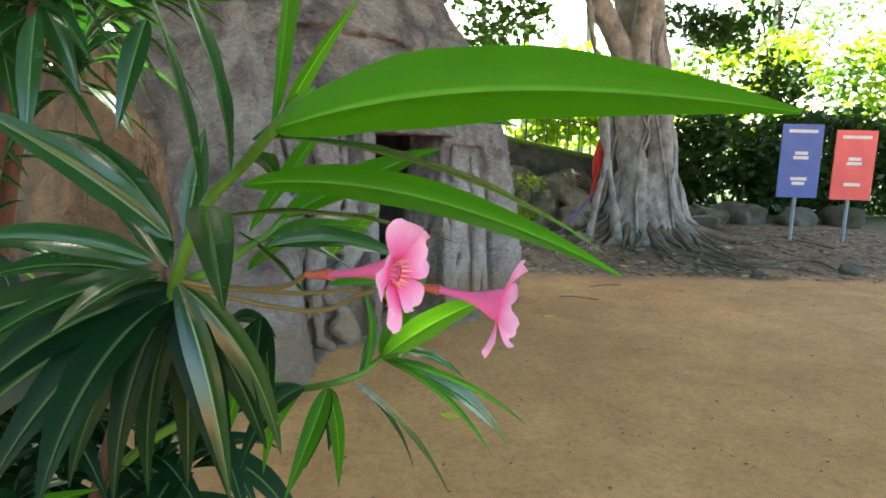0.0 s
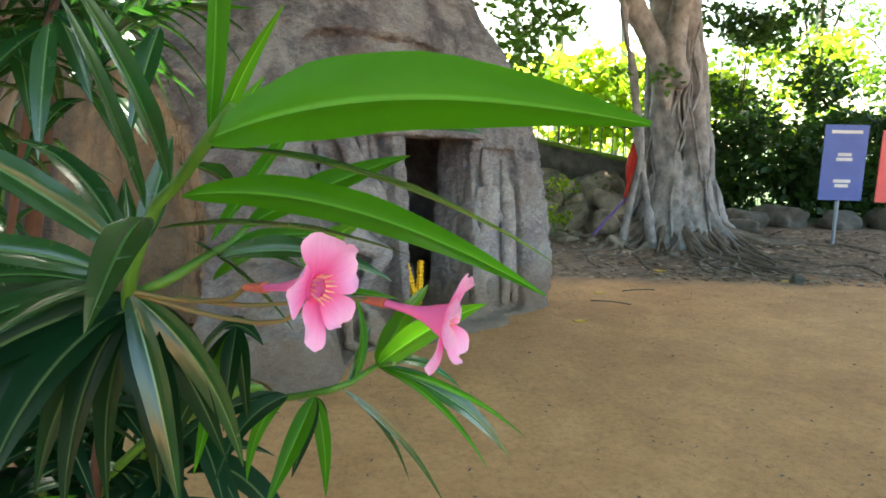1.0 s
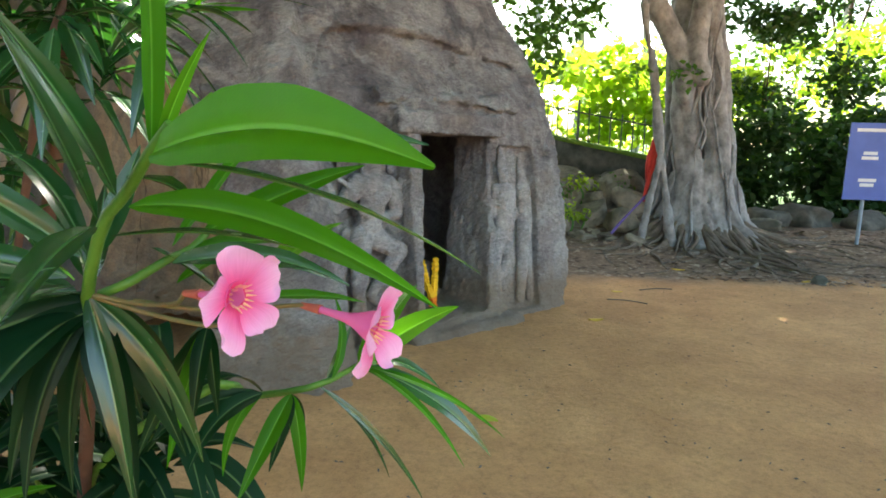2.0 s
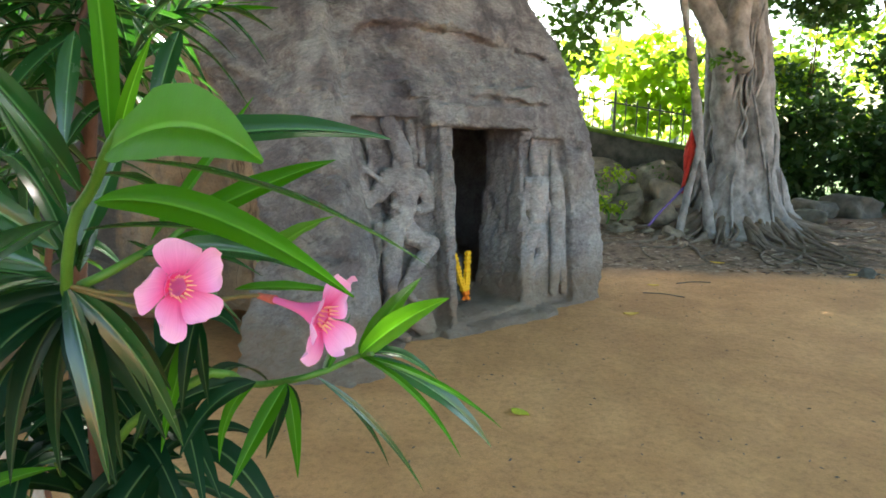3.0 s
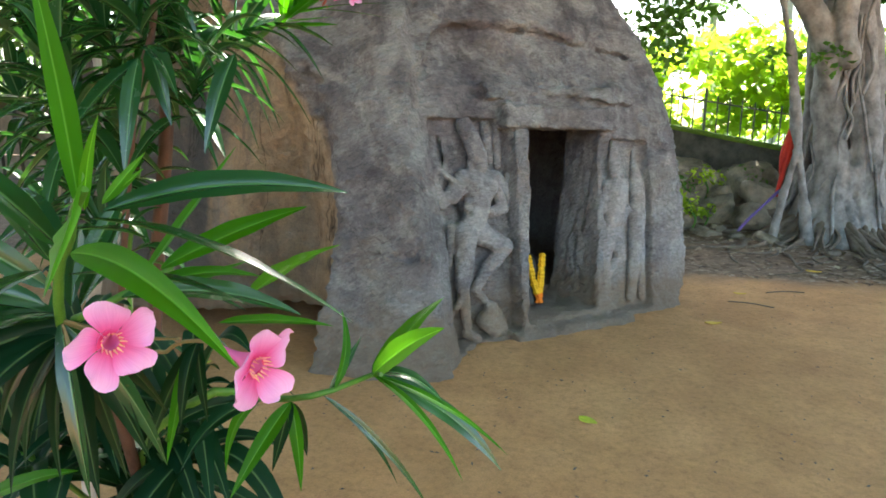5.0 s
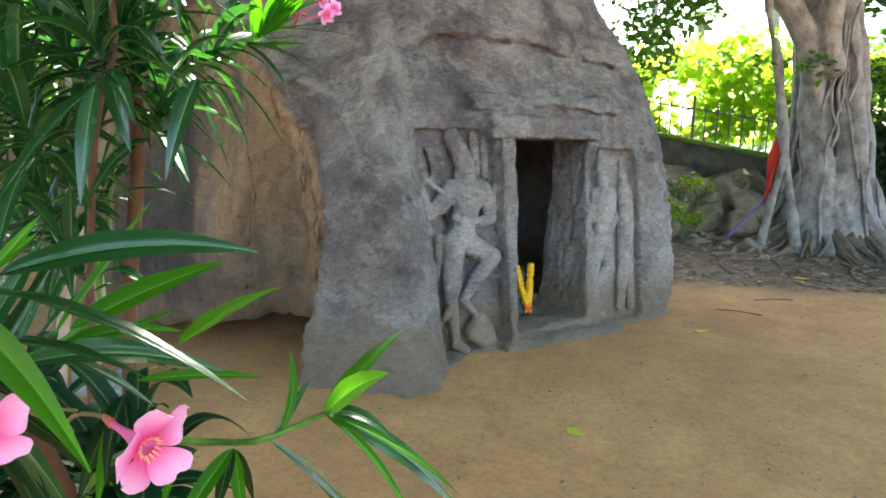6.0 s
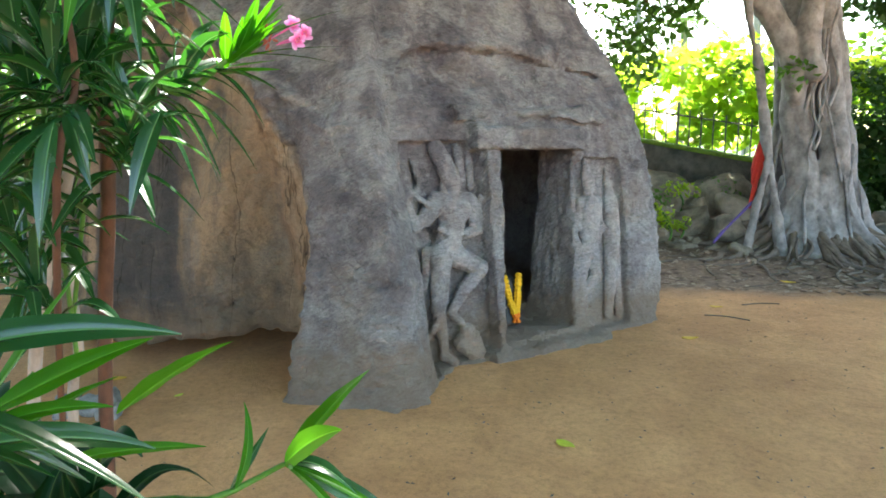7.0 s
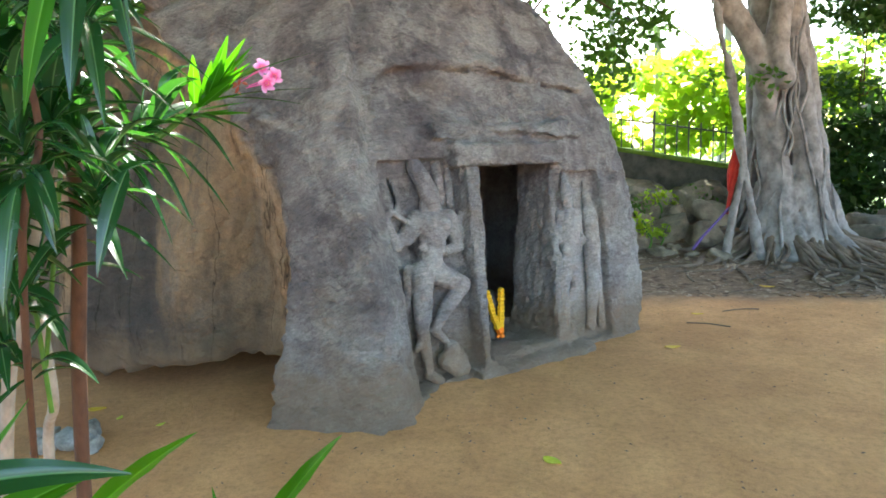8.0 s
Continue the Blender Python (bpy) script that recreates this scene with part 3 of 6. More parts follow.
shrine = build_shrine()
build_figure(shrine, [
    # head, tall crown, ear rings
    ((0.28, 1.545, 0.045), (0.30, 1.475, 0.05), 0.076, 0.056), ((0.262, 1.60, 0.03), (0.18, 1.80, 0.0), 0.080, 0.060), ((0.245, 1.59, 0.04), (0.34, 1.575, 0.04), 0.036, 0.032),
    ((0.215, 1.49, 0.01), (0.215, 1.45, 0.01), 0.026, 0.03), ((0.365, 1.48, 0.0), (0.37, 1.44, 0.0), 0.026, 0.03), ((0.315, 1.50, 0.10), (0.315, 1.525, 0.095), 0.012, 0.010),
    ((0.295, 1.44, 0.02), (0.295, 1.39, 0.02), 0.046, 0.06),
    # shoulders, chest, belly
    ((0.145, 1.365, 0.0), (0.445, 1.355, 0.0), 0.062, 0.062), ((0.215, 1.305, 0.03), (0.225, 1.27, 0.03), 0.092, 0.085), ((0.36, 1.30, 0.03), (0.35, 1.265, 0.03), 0.090, 0.085),
    ((0.28, 1.22, 0.02), (0.225, 1.03, 0.03), 0.108, 0.088), ((0.13, 0.955, 0.03), (0.30, 0.945, 0.03), 0.058, 0.058), ((0.12, 1.0, 0.04), (0.31, 0.99, 0.04), 0.024, 0.024),
    # straight leg
    ((0.135, 0.91, 0.01), (0.085, 0.62, 0.02), 0.092, 0.062), ((0.085, 0.62, 0.02), (0.078, 0.48, 0.01), 0.060, 0.058), ((0.078, 0.48, 0.01), (0.105, 0.14, 0.0), 0.058, 0.036), ((0.10, 0.085, 0.0), (0.175, 0.035, 0.06), 0.040, 0.034),
    # raised leg
    ((0.28, 0.90, 0.02), (0.51, 0.775, 0.05), 0.088, 0.066), ((0.51, 0.775, 0.05), (0.35, 0.62, 0.03), 0.062, 0.056), ((0.35, 0.62, 0.03), (0.20, 0.45, 0.01), 0.054, 0.036), ((0.195, 0.435, 0.01), (0.28, 0.34, 0.04), 0.038, 0.030),
    # arms with raised and crossed hands
    ((0.13, 1.35, -0.02), (-0.055, 1.16, -0.02), 0.056, 0.046), ((-0.055, 1.16, -0.02), (-0.135, 1.37, -0.03), 0.044, 0.036), ((-0.15, 1.40, -0.03), (-0.10, 1.43, -0.02), 0.042, 0.038),
    ((0.12, 1.31, 0.0), (0.04, 1.20, 0.0), 0.048, 0.042), ((0.04, 1.20, 0.0), (0.10, 1.27, 0.05), 0.040, 0.036), ((0.14, 1.13, 0.07), (0.29, 1.10, 0.085), 0.036, 0.038),
    ((0.46, 1.345, -0.01), (0.535, 1.10, 0.0), 0.056, 0.046), ((0.535, 1.10, 0.0), (0.38, 1.08, 0.06), 0.044, 0.038),
    ((0.50, 1.36, -0.03), (0.645, 1.14, -0.02), 0.048, 0.042), ((0.645, 1.14, -0.02), (0.63, 1.33, -0.02), 0.040, 0.036), ((0.625, 1.36, -0.02), (0.65, 1.39, -0.02), 0.042, 0.034),
    # staff across the chest, sash, hanging cloth
    ((-0.10, 1.45, 0.0), (0.36, 1.09, 0.11), 0.020, 0.022), ((0.20, 0.94, 0.09), (0.125, 0.55, 0.08), 0.020, 0.018), ((0.125, 0.55, 0.08), (0.0, 0.31, 0.02), 0.018, 0.022), ((0.02, 0.95, -0.03), (-0.02, 0.66, -0.04), 0.040, 0.030),
    # small crouching attendants
    ((0.335, 0.265, 0.035), (0.33, 0.24, 0.035), 0.066, 0.062), ((0.30, 0.17, 0.02), (0.38, 0.09, 0.02), 0.082, 0.07), ((0.42, 0.20, 0.0), (0.45, 0.06, 0.0), 0.05, 0.06),
    ((-0.115, 0.36, -0.01), (-0.11, 0.33, -0.01), 0.058, 0.06), ((-0.12, 0.24, -0.03), (-0.125, 0.08, -0.03), 0.068, 0.085), ((0.0, 0.30, -0.03), (-0.08, 0.20, -0.03), 0.03, 0.03),
    # upright mouldings behind the head
    ((0.42, 1.80, -0.06), (0.43, 1.50, -0.06), 0.040, 0.040), ((0.53, 1.80, -0.06), (0.53, 1.46, -0.06), 0.030, 0.030),
], (-0.27, -0.03), (0.76, 1.90), "worn standing guardian relief with one raised knee")
build_figure(shrine, [
    ((1.885, 1.42, 0.0), (1.885, 1.36, 0.0), 0.062, 0.05), ((1.885, 1.46, 0.0), (1.89, 1.66, -0.03), 0.058, 0.024),
    ((1.80, 1.245, -0.02), (2.00, 1.24, -0.02), 0.058, 0.058), ((1.89, 1.20, 0.0), (1.84, 0.92, 0.0), 0.115, 0.085), ((1.79, 0.80, 0.0), (1.87, 0.79, 0.0), 0.082, 0.082),
    ((1.86, 0.78, 0.0), (1.905, 0.55, 0.01), 0.078, 0.056), ((1.905, 0.55, 0.01), (1.68, 0.36, 0.0), 0.052, 0.036),
    ((1.77, 0.78, 0.0), (1.695, 0.50, 0.0), 0.075, 0.052), ((1.695, 0.50, 0.0), (1.72, 0.14, 0.0), 0.050, 0.038), ((1.72, 0.12, 0.0), (1.79, 0.09, 0.02), 0.036, 0.03),
    ((1.79, 1.23, -0.03), (1.73, 1.02, -0.03), 0.046, 0.038), ((2.01, 1.23, -0.03), (2.03, 1.0, -0.02), 0.046, 0.04), ((2.03, 1.0, -0.02), (1.93, 0.90, 0.03), 0.038, 0.034),
    ((2.17, 1.56, -0.04), (2.19, 1.30, -0.02), 0.020, 0.055), ((2.19, 1.26, -0.02), (2.18, 0.95, -0.01), 0.075, 0.085), ((2.18, 0.95, -0.01), (2.15, 0.70, -0.01), 0.085, 0.075),
    ((2.15, 0.70, -0.01), (2.06, 0.14, -0.02), 0.072, 0.045), ((2.20, 0.70, -0.02), (2.22, 0.14, -0.03), 0.06, 0.04), ((2.24, 1.2, -0.04), (2.27, 0.75, -0.04), 0.035, 0.03),
], (1.60, 0.0), (2.36, 1.76), "worn guardian relief beside a smaller attendant")


def on_face(u, z, d):
    return (FACE_O[0] + u * FACE_U[0] + d * FACE_N[0], FACE_O[1] + u * FACE_U[1] + d * FACE_N[1], z)


def build_idol():
    root = empty("shrine_stone", on_face(1.06, 0.15, -0.55), "small oiled black stone standing on the shrine threshold", "idol stone")
    g = Geo()
    base = Vector(on_face(1.06, 0.14, -0.55))
    prof = ((0.0, 0.15), (0.04, 0.155), (0.10, 0.12), (0.25, 0.105), (0.36, 0.10), (0.43, 0.075), (0.47, 0.03), (0.475, 0.004))
    g.grid([[base + Vector((math.cos(a) * r, math.sin(a) * r, h)) for a in [2 * math.pi * k / 20 for k in range(20)]] for h, r in prof], wrap=True)
    part("stone", g, BLACK, root)


def build_garland():
    root = empty("flower_garland", on_face(1.06, 0.2, -0.40), "yellow marigold garland with an orange tassel on the black stone", "garland")
    rnd = random.Random(3)
    a, b, c = Vector(on_face(0.955, 0.60, -0.44)), Vector(on_face(1.125, 0.60, -0.44)), Vector(on_face(1.055, 0.23, -0.38))
    line = [a.lerp(c, t) + Vector((0, 0, -0.04 * math.sin(math.pi * t))) for t in [k / 12 for k in range(13)]]
    line += [c.lerp(b, t) + Vector((0, 0, -0.04 * math.sin(math.pi * t))) for t in [k / 12 for k in range(1, 13)]]
    for i, p in enumerate(line):
        g = Geo()
        r = 0.025 + rnd.random() * 0.009
        rows = []
        for k in range(5):
            ph = -math.pi / 2 + math.pi * k / 4
            rows.append([p + Vector((math.cos(ph) * math.cos(t), math.cos(ph) * math.sin(t), math.sin(ph) * 0.8)) * r * (1 + 0.28 * (j % 2)) for j, t in enumerate([2 * math.pi * j / 12 for j in range(12)])])
        g.grid(rows, wrap=True)
        part("bloom", g, ORANGE if i in (11, 12, 13) else MARIGOLD, root, smooth=False)
    g = Geo()
    for k in range(9):
        t = c + Vector((rnd.uniform(-0.03, 0.03), rnd.uniform(-0.03, 0.03), -0.06))
        g.tube([c, t], [0.012, 0.016], 5)
    part("tassel", g, ORANGE, root, "orange petal tassel")


build_idol()
build_garland()


# ---- fig tree ----
def build_fig_tree():
    cx, cy = 3.46, 12.1
    root = empty("fig_tree", (cx, cy, 0.2), "old grey fig tree with fused aerial roots and buttresses", "tree")
    rnd = random.Random(11)
    # trunk of fused aerial roots round a core
    xs, ys, zs = np.arange(cx - 1.7, cx + 1.7, 0.034), np.arange(cy - 1.45, cy + 1.1, 0.04), np.arange(-0.12, 6.9, 0.048)
    p = np.meshgrid(xs.astype(np.float32), ys.astype(np.float32), zs.astype(np.float32), indexing="ij")

    def girth(z):
        return 0.60 - 0.072 * min(max(z, 0), 4.5) + 0.42 * math.exp(-max(z, 0) / 0.45)

    pz = np.clip(p[2], 0, 4.5)
    core = np.hypot(p[0] - cx + 0.09 * (p[2] - 1.5), (p[1] - cy) * 1.1) - (0.40 - 0.064 * pz + 0.26 * np.exp(-pz / 0.45))
    field = core.astype(np.float32)

    def cord(a, b, ra, rb, k=0.022):
        """Adds one tapered stretch of root to the trunk's field."""
        r = max(ra, rb) + 0.10
        lo = [min(a[m], b[m]) - r for m in range(3)]
        hi = [max(a[m], b[m]) + r for m in range(3)]
        box = tuple(slice(max(0, int(np.searchsorted(ax, l)) - 1), int(np.searchsorted(ax, h)) + 1) for ax, l, h in zip((xs, ys, zs), lo, hi))
        q = [c[box] for c in p]
        if q[0].size:
            field[box] = soft_min(field[box], capsule(q, a, b, ra, rb), k)

    def run(pts, radii, k=0.022):
        for m in range(len(pts) - 1):
            cord(pts[m], pts[m + 1], radii[m], radii[m + 1], k)

    count = 22
    for i in range(count):
        a = 2 * math.pi * (i + rnd.uniform(-0.3, 0.3)) / count
        w = rnd.choice((0.06, 0.085, 0.11, 0.14, 0.16))
        drift, pts, radii = rnd.uniform(-0.05, 0.05), [], []
        for k in range(15):
            z = 6.6 - 0.48 * k
            r = girth(z) + 0.02 + rnd.uniform(-0.035, 0.035) + (0.16 if z < 0.25 else 0)
            a += drift + rnd.uniform(-0.055, 0.055)
            pts.append((cx - 0.09 * (z - 1.5) + math.cos(a) * r, cy + math.sin(a) * r / 1.1, max(z, 0.02)))
            radii.append(w * (0.85 + 0.25 * k / 14) * rnd.uniform(0.85, 1.12))
        run(curve_points(pts, 30), [radii[min(14, m // 2)] for m in range(30)], 0.010)
        # each one splits into stilt roots near the ground
        if math.sin(a) < 0.4:
            for side in (-1, 1):
                b, q, rr = a, [], []
                for k in range(6):
                    z = 1.25 - 0.24 * k
                    b += side * rnd.uniform(0.02, 0.09)
                    r = girth(z) + 0.07 + 0.10 * max(0, 0.7 - z)
                    q.append((cx + math.cos(b) * r, cy + math.sin(b) * r / 1.1, max(z, 0.02)))
                    rr.append(w * 0.62 * rnd.uniform(0.75, 1.0))
                run(q, rr, 0.010)
    # the limb that forks off to one side
    fork = curve_points([(3.05, 11.62, 2.55), (2.92, 11.55, 3.15), (2.66, 11.5, 3.66), (2.34, 11.5, 4.2), (1.95, 11.6, 5.2)], 14)
    run(fork, [0.15 + 0.004 * m for m in range(14)], 0.05)
    run(curve_points([(3.25, 11.5, 2.9), (3.12, 11.45, 3.5), (3.2, 11.5, 4.3), (3.3, 11.6, 5.4)], 12), [0.16] * 12, 0.03)
    run(curve_points([(2.12, 11.35, 4.6), (2.28, 11.3, 3.6), (2.44, 11.28, 2.8), (2.56, 11.25, 2.0), (2.72, 11.2, 1.2), (2.86, 11.12, 0.3), (2.9, 11.05, 0.02)], 22), [0.046 + 0.0018 * m for m in range(22)])
    run(curve_points([(2.40, 11.3, 3.3), (2.55, 11.25, 2.5), (2.62, 11.2, 1.6), (2.50, 11.15, 0.8), (2.38, 11.1, 0.1)], 16), [0.035 + 0.003 * m for m in range(16)])
    field += (value_noise(*p, 3.0) * 0.05 + value_noise(p[0], p[1], p[2] * 2.2, 8.0) * 0.022).astype(np.float32)
    field[0], field[-1], field[:, 0], field[:, -1], field[:, :, 0], field[:, :, -1] = 1, 1, 1, 1, 1, 1
    v, q = surface(field, xs, ys, zs)
    skin("trunk", v, q, BARK, root, "pale grey trunk of fused aerial roots")
    g = Geo()
    g.tube(curve_points([(2.05, 11.58, 4.95), (1.7, 11.8, 6.0), (1.2, 12.2, 7.4)], 12), [0.19 - 0.006 * m for m in range(12)], 12, flute=0.3)
    part("limb", g, BARK, root)
    g = Geo()
    g.tube(curve_points([(3.25, 12.0, 6.2), (4.2, 11.6, 7.0), (5.4, 10.6, 8.0)], 12), [0.4 - 0.015 * i for i in range(12)], 12, flute=0.3)
    part("limb", g, BARK, root)
    # thin roots that cross the cords
    for i in range(16):
        a, z = math.radians(rnd.uniform(190, 350)), rnd.uniform(1.2, 4.0)
        ctrl = []
        for k in range(5):
            r = girth(z) + 0.14
            ctrl.append((cx + math.cos(a) * r, cy + math.sin(a) * r, z))
            a += rnd.uniform(-0.22, 0.22)
            z -= rnd.uniform(0.2, 0.5)
        g = Geo()
        g.tube(curve_points(ctrl, 16), [rnd.uniform(0.016, 0.03)] * 16, 6, flute=0.3, seed=i + 150)
        part("aerial_root", g, BARK, root)
    # roots over the ground
    for i in range(64):
        a = math.radians(rnd.uniform(185, 352))
        length = rnd.uniform(1.0, 3.0)
        ctrl = []
        for k in range(7):
            r = 0.85 + length * k / 6
            a += rnd.uniform(-0.13, 0.13)
            x, y = cx + math.cos(a) * r, cy + math.sin(a) * r * 0.92
            h = float(height(np.array(x), np.array(y)))
            ctrl.append((x, y, h + max(0.0, 0.20 - 0.10 * k) + rnd.uniform(-0.03, 0.03)))
        g = Geo()
        w = rnd.choice((0.02, 0.028, 0.04, 0.05, 0.065))
        g.tube(curve_points(ctrl, 22), [w * (1.15 - 0.9 * k / 21) for k in range(22)], 8, flute=0.4, seed=i + 80)
        part("surface_root", g, ROOT, root)
    # small leafy shoots on the trunk
    for c, s, m in (((2.35, 11.4, 2.95), (0.35, 0.2, 0.35), 40), ((2.95, 11.2, 2.9), (0.3, 0.2, 0.25), 40)):
        tagged(part("leafy_shoot", leaf_cloud([(c, s)], m, 0.13, rnd), FOL_MID, root), kind="stuff")
    # wide crown added overhead, unseen, to keep sun and sky off the yard
    blobs = []
    crown_rnd = random.Random(77)
    for i in range(25):
        for j in range(29):
            x, y = -12 + i, -7.5 + j
            if y > 17.6 and x < 3.5:
                continue
            if y < 7 and x > -1.5 and (i + 2 * j) % 3 == 0 or y < 6 and x > 1.5 and (i + j) % 2:
                continue
            # gap left so that sun reaches the tall oleander
            if math.hypot((x + 1.75) / 1.7, (y - 6.8) / 1.9) < 1:
                continue
            for k in range(1 if y < 7 and x > -1.5 else 2):
                blobs.append(((x + crown_rnd.uniform(-0.5, 0.5), y + crown_rnd.uniform(-0.5, 0.5), crown_rnd.uniform(7.4, 8.6) + 1.3 * k), (1.25, 1.25, 0.6)))
    part("crown", leaf_cloud(blobs, 125, 0.48, crown_rnd), FOL_MID, root, "wide leafy crown, unseen, added to shade the yard")


def leaf_cloud(blobs, count, size, rnd):
    """Many small pointed leaves scattered through rounded clumps."""
    g = Geo()
    for c, s in blobs:
        for _ in range(count):
            while True:
                q = Vector((rnd.uniform(-1, 1), rnd.uniform(-1, 1), rnd.uniform(-1, 1)))
                if 0.25 < q.length < 1:
                    break
            p = Vector(c) + Vector((q.x * s[0], q.y * s[1], q.z * s[2]))
            t = Vector((rnd.uniform(-1, 1), rnd.uniform(-1, 1), rnd.uniform(-1, 0.3))).normalized()
            w = t.cross(Vector((rnd.uniform(-1, 1), rnd.uniform(-1, 1), rnd.uniform(0.2, 1)))).normalized()
            e = size * rnd.uniform(0.6, 1.3)
            nrm = t.cross(w) * e * 0.12
            g.poly((p, p + t * e * 0.45 + w * e * 0.28 + nrm, p + t * e, p + t * e * 0.45 - w * e * 0.28 + nrm))
    return g


build_fig_tree()


# ---- signs ----
def build_sign(x, y, top, w, h, mat, post_mat, label, marks):
    root = empty("sign_board", (x, y, 0), label, "sign", group="signs by the lawn")
    g = Geo()
    g.box((x, y, top - h / 2), (w, 0.03, h))
    bevel(part("panel", g, mat, root, smooth=False), 0.01)
    g = Geo()
    g.tube([(x, y + 0.045, float(height(np.array(x), np.array(y))) - 0.05), (x, y + 0.045, top - 0.1)], [0.03, 0.03], 10)
    part("post", g, post_mat, root)
    for dz, mw in marks:
        g = Geo()
        g.box((x, y - 0.019, top - dz), (mw, 0.004, 0.055))
        part("text_bar", g, PALE, root, "faded white line", smooth=False)


build_sign(6.12, 11.7, 2.20, 0.70, 1.28, BLUE, STEEL, "blue upright sign board with faded lines on a post", ((0.12, 0.5), (0.5, 0.22), (0.58, 0.26), (0.95, 0.28), (1.03, 0.22)))
build_sign(7.08, 11.75, 2.12, 0.70, 1.22, RED, STEEL, "red upright sign board with faded lines on a post", ((0.12, 0.5), (0.5, 0.22), (0.58, 0.26), (0.95, 0.28)))


# ---- bank: stones, wall, railing ----
def build_stone(at, size, seed, label="rounded grey field stone on the bank", mat=None, group="stones on the bank"):
    bm = bmesh.new()
    bmesh.ops.create_icosphere(bm, subdivisions=3, radius=1.0)
    for v in bm.verts:
        k = 1 + 0.42 * noise.noise(v.co * 1.1 + Vector((seed * 3.1, 0, 0))) + 0.16 * noise.noise(v.co * 2.6 + Vector((0, seed, 0))) - 0.10 * abs(noise.noise(v.co * 5 + Vector((0, seed, 3))))
        cutv = Vector((noise.noise((seed, 1, 2)), noise.noise((seed, 5, 1)), 0.6)).normalized()
        for q in (cutv, cutv.cross(Vector((0.3, 1, 0.2))).normalized(), Vector((-0.2, -1, 0.35)).normalized()):
            over = v.co.dot(q) - 0.58
            if over > 0:
                v.co -= q * over * 0.85
        v.co = Vector((v.co.x * size[0], v.co.y * size[1], v.co.z * size[2])) * k
    me = bpy.data.meshes.new("boulder_stone")
    bm.to_mesh(me)
    bm.free()
    me.materials.append(mat or STONE)
    me.polygons.foreach_set("use_smooth", [True] * len(me.polygons))
    ob = new("field_stone", me)
    ob.location = at
    ob.rotation_euler = (0.35 * math.sin(seed * 2.1), 0.35 * math.cos(seed * 3.3), seed * 1.7)
    return tagged(ob, label, "stone", group)


rs = random.Random(5)
for i, (x, y, s, up) in enumerate(((1.0, 11.7, 0.42, 0.3), (1.62, 12.0, 0.36, 0.2), (2.12, 11.75, 0.40, 0.3), (2.38, 12.2, 0.5, 0.5), (1.35, 12.7, 0.55, 0.3), (0.72, 12.6, 0.6, 0.2), (1.95, 12.8, 0.55, 0.2),
                                   (0.55, 11.6, 0.30, 0.1), (1.45, 11.25, 0.24, 0.0), (1.9, 11.2, 0.16, 0.0), (0.95, 13.3, 0.6, 0.0), (2.5, 12.9, 0.4, 0.5), (1.75, 12.3, 0.24, 0.9), (1.15, 12.1, 0.22, 0.9))):
    build_stone((x, y, float(height(np.array(x), np.array(y))) + s * up), (s * rs.uniform(0.85, 1.25), s * rs.uniform(0.7, 1.0), s * rs.uniform(0.5, 0.8)), i + 1)
for i, (x, y, s) in enumerate(((5.3, 13.6, 0.5), (6.1, 13.9, 0.55), (7.2, 13.8, 0.5), (4.9, 12.8, 0.35), (8.3, 13.9, 0.55), (5.9, 9.4, 0.16), (4.3, 8.9, 0.12))):
    build_stone((x, y, float(height(np.array(x), np.array(y))) + s * 0.25), (s * 1.2, s * 0.8, s * 0.6), i + 30, "low dark stone at the edge of the lawn", MASONRY)

for i in range(34):
    x, y, s = rs.uniform(0.6, 2.6), rs.uniform(10.9, 12.9), rs.uniform(0.06, 0.17)
    build_stone((x, y, float(height(np.array(x), np.array(y))) + s * 0.3), (s * 1.2, s * 0.9, s * 0.7), i + 70, "small broken grey stone on the bank")


def build_wall(name, a, b, top_a, top_b, deep, thick, label):
    a, b = Vector(a), Vector(b)
    t = (b - a).normalized()
    w = Vector((-t.y, t.x, 0)) * thick / 2
    root = empty(name, (*a, 0), label, "wall", kind="structure")
    n = max(2, int((b - a).length / 0.15))
    def strip(lo, hi, half, mat, pname, plabel):
        g = Geo()
        rows = []
        for i in range(n + 1):
            s = i / n
            p = a.lerp(b, s).to_3d()
            z = top_a + (top_b - top_a) * s
            j = [0.05 * noise.noise((p.x * 3 + k * 7, p.y * 3, lo)) for k in range(4)]
            ww = w.normalized() * half
            rows.append([p - ww + Vector((0, 0, z + lo)), p - ww + Vector((j[0] * 0.3, j[0], z + hi + j[1])), p + ww + Vector((0, j[2], z + hi + j[3])), p + ww + Vector((0, 0, z + lo))])
        g.grid(rows, wrap=True)
        g.poly(list(reversed(rows[0])))
        g.poly(rows[-1])
        part(pname, g, mat, root, plabel)
    strip(-deep, -0.05, thick / 2, MASONRY, "masonry", "")
    strip(-0.05, 0.03, thick / 2 + 0.03, MOSS, "moss_coping", "bright green mossy coping")
    return root


back_wall = build_wall("boundary_wall", (-6.0, 17.0), (2.9, 12.95), 3.3, 1.50, 0.7, 0.35, "low dark masonry wall with a mossy top")
for i in range(26):
    s = 0.42 + i / 25 * 0.58
    p = Vector((-6.0, 17.0)).lerp(Vector((2.9, 12.95)), s)
    z = 3.3 - 1.8 * s
    g = Geo()
    g.tube([(p.x, p.y + 0.1, z), (p.x, p.y + 0.1, z + (0.85 if i % 9 == 0 else 0.72))], [0.014 + 0.012 * (i % 9 == 0)] * 2, 6)
    part("railing_bar", g, IRON, back_wall)
g = Geo()
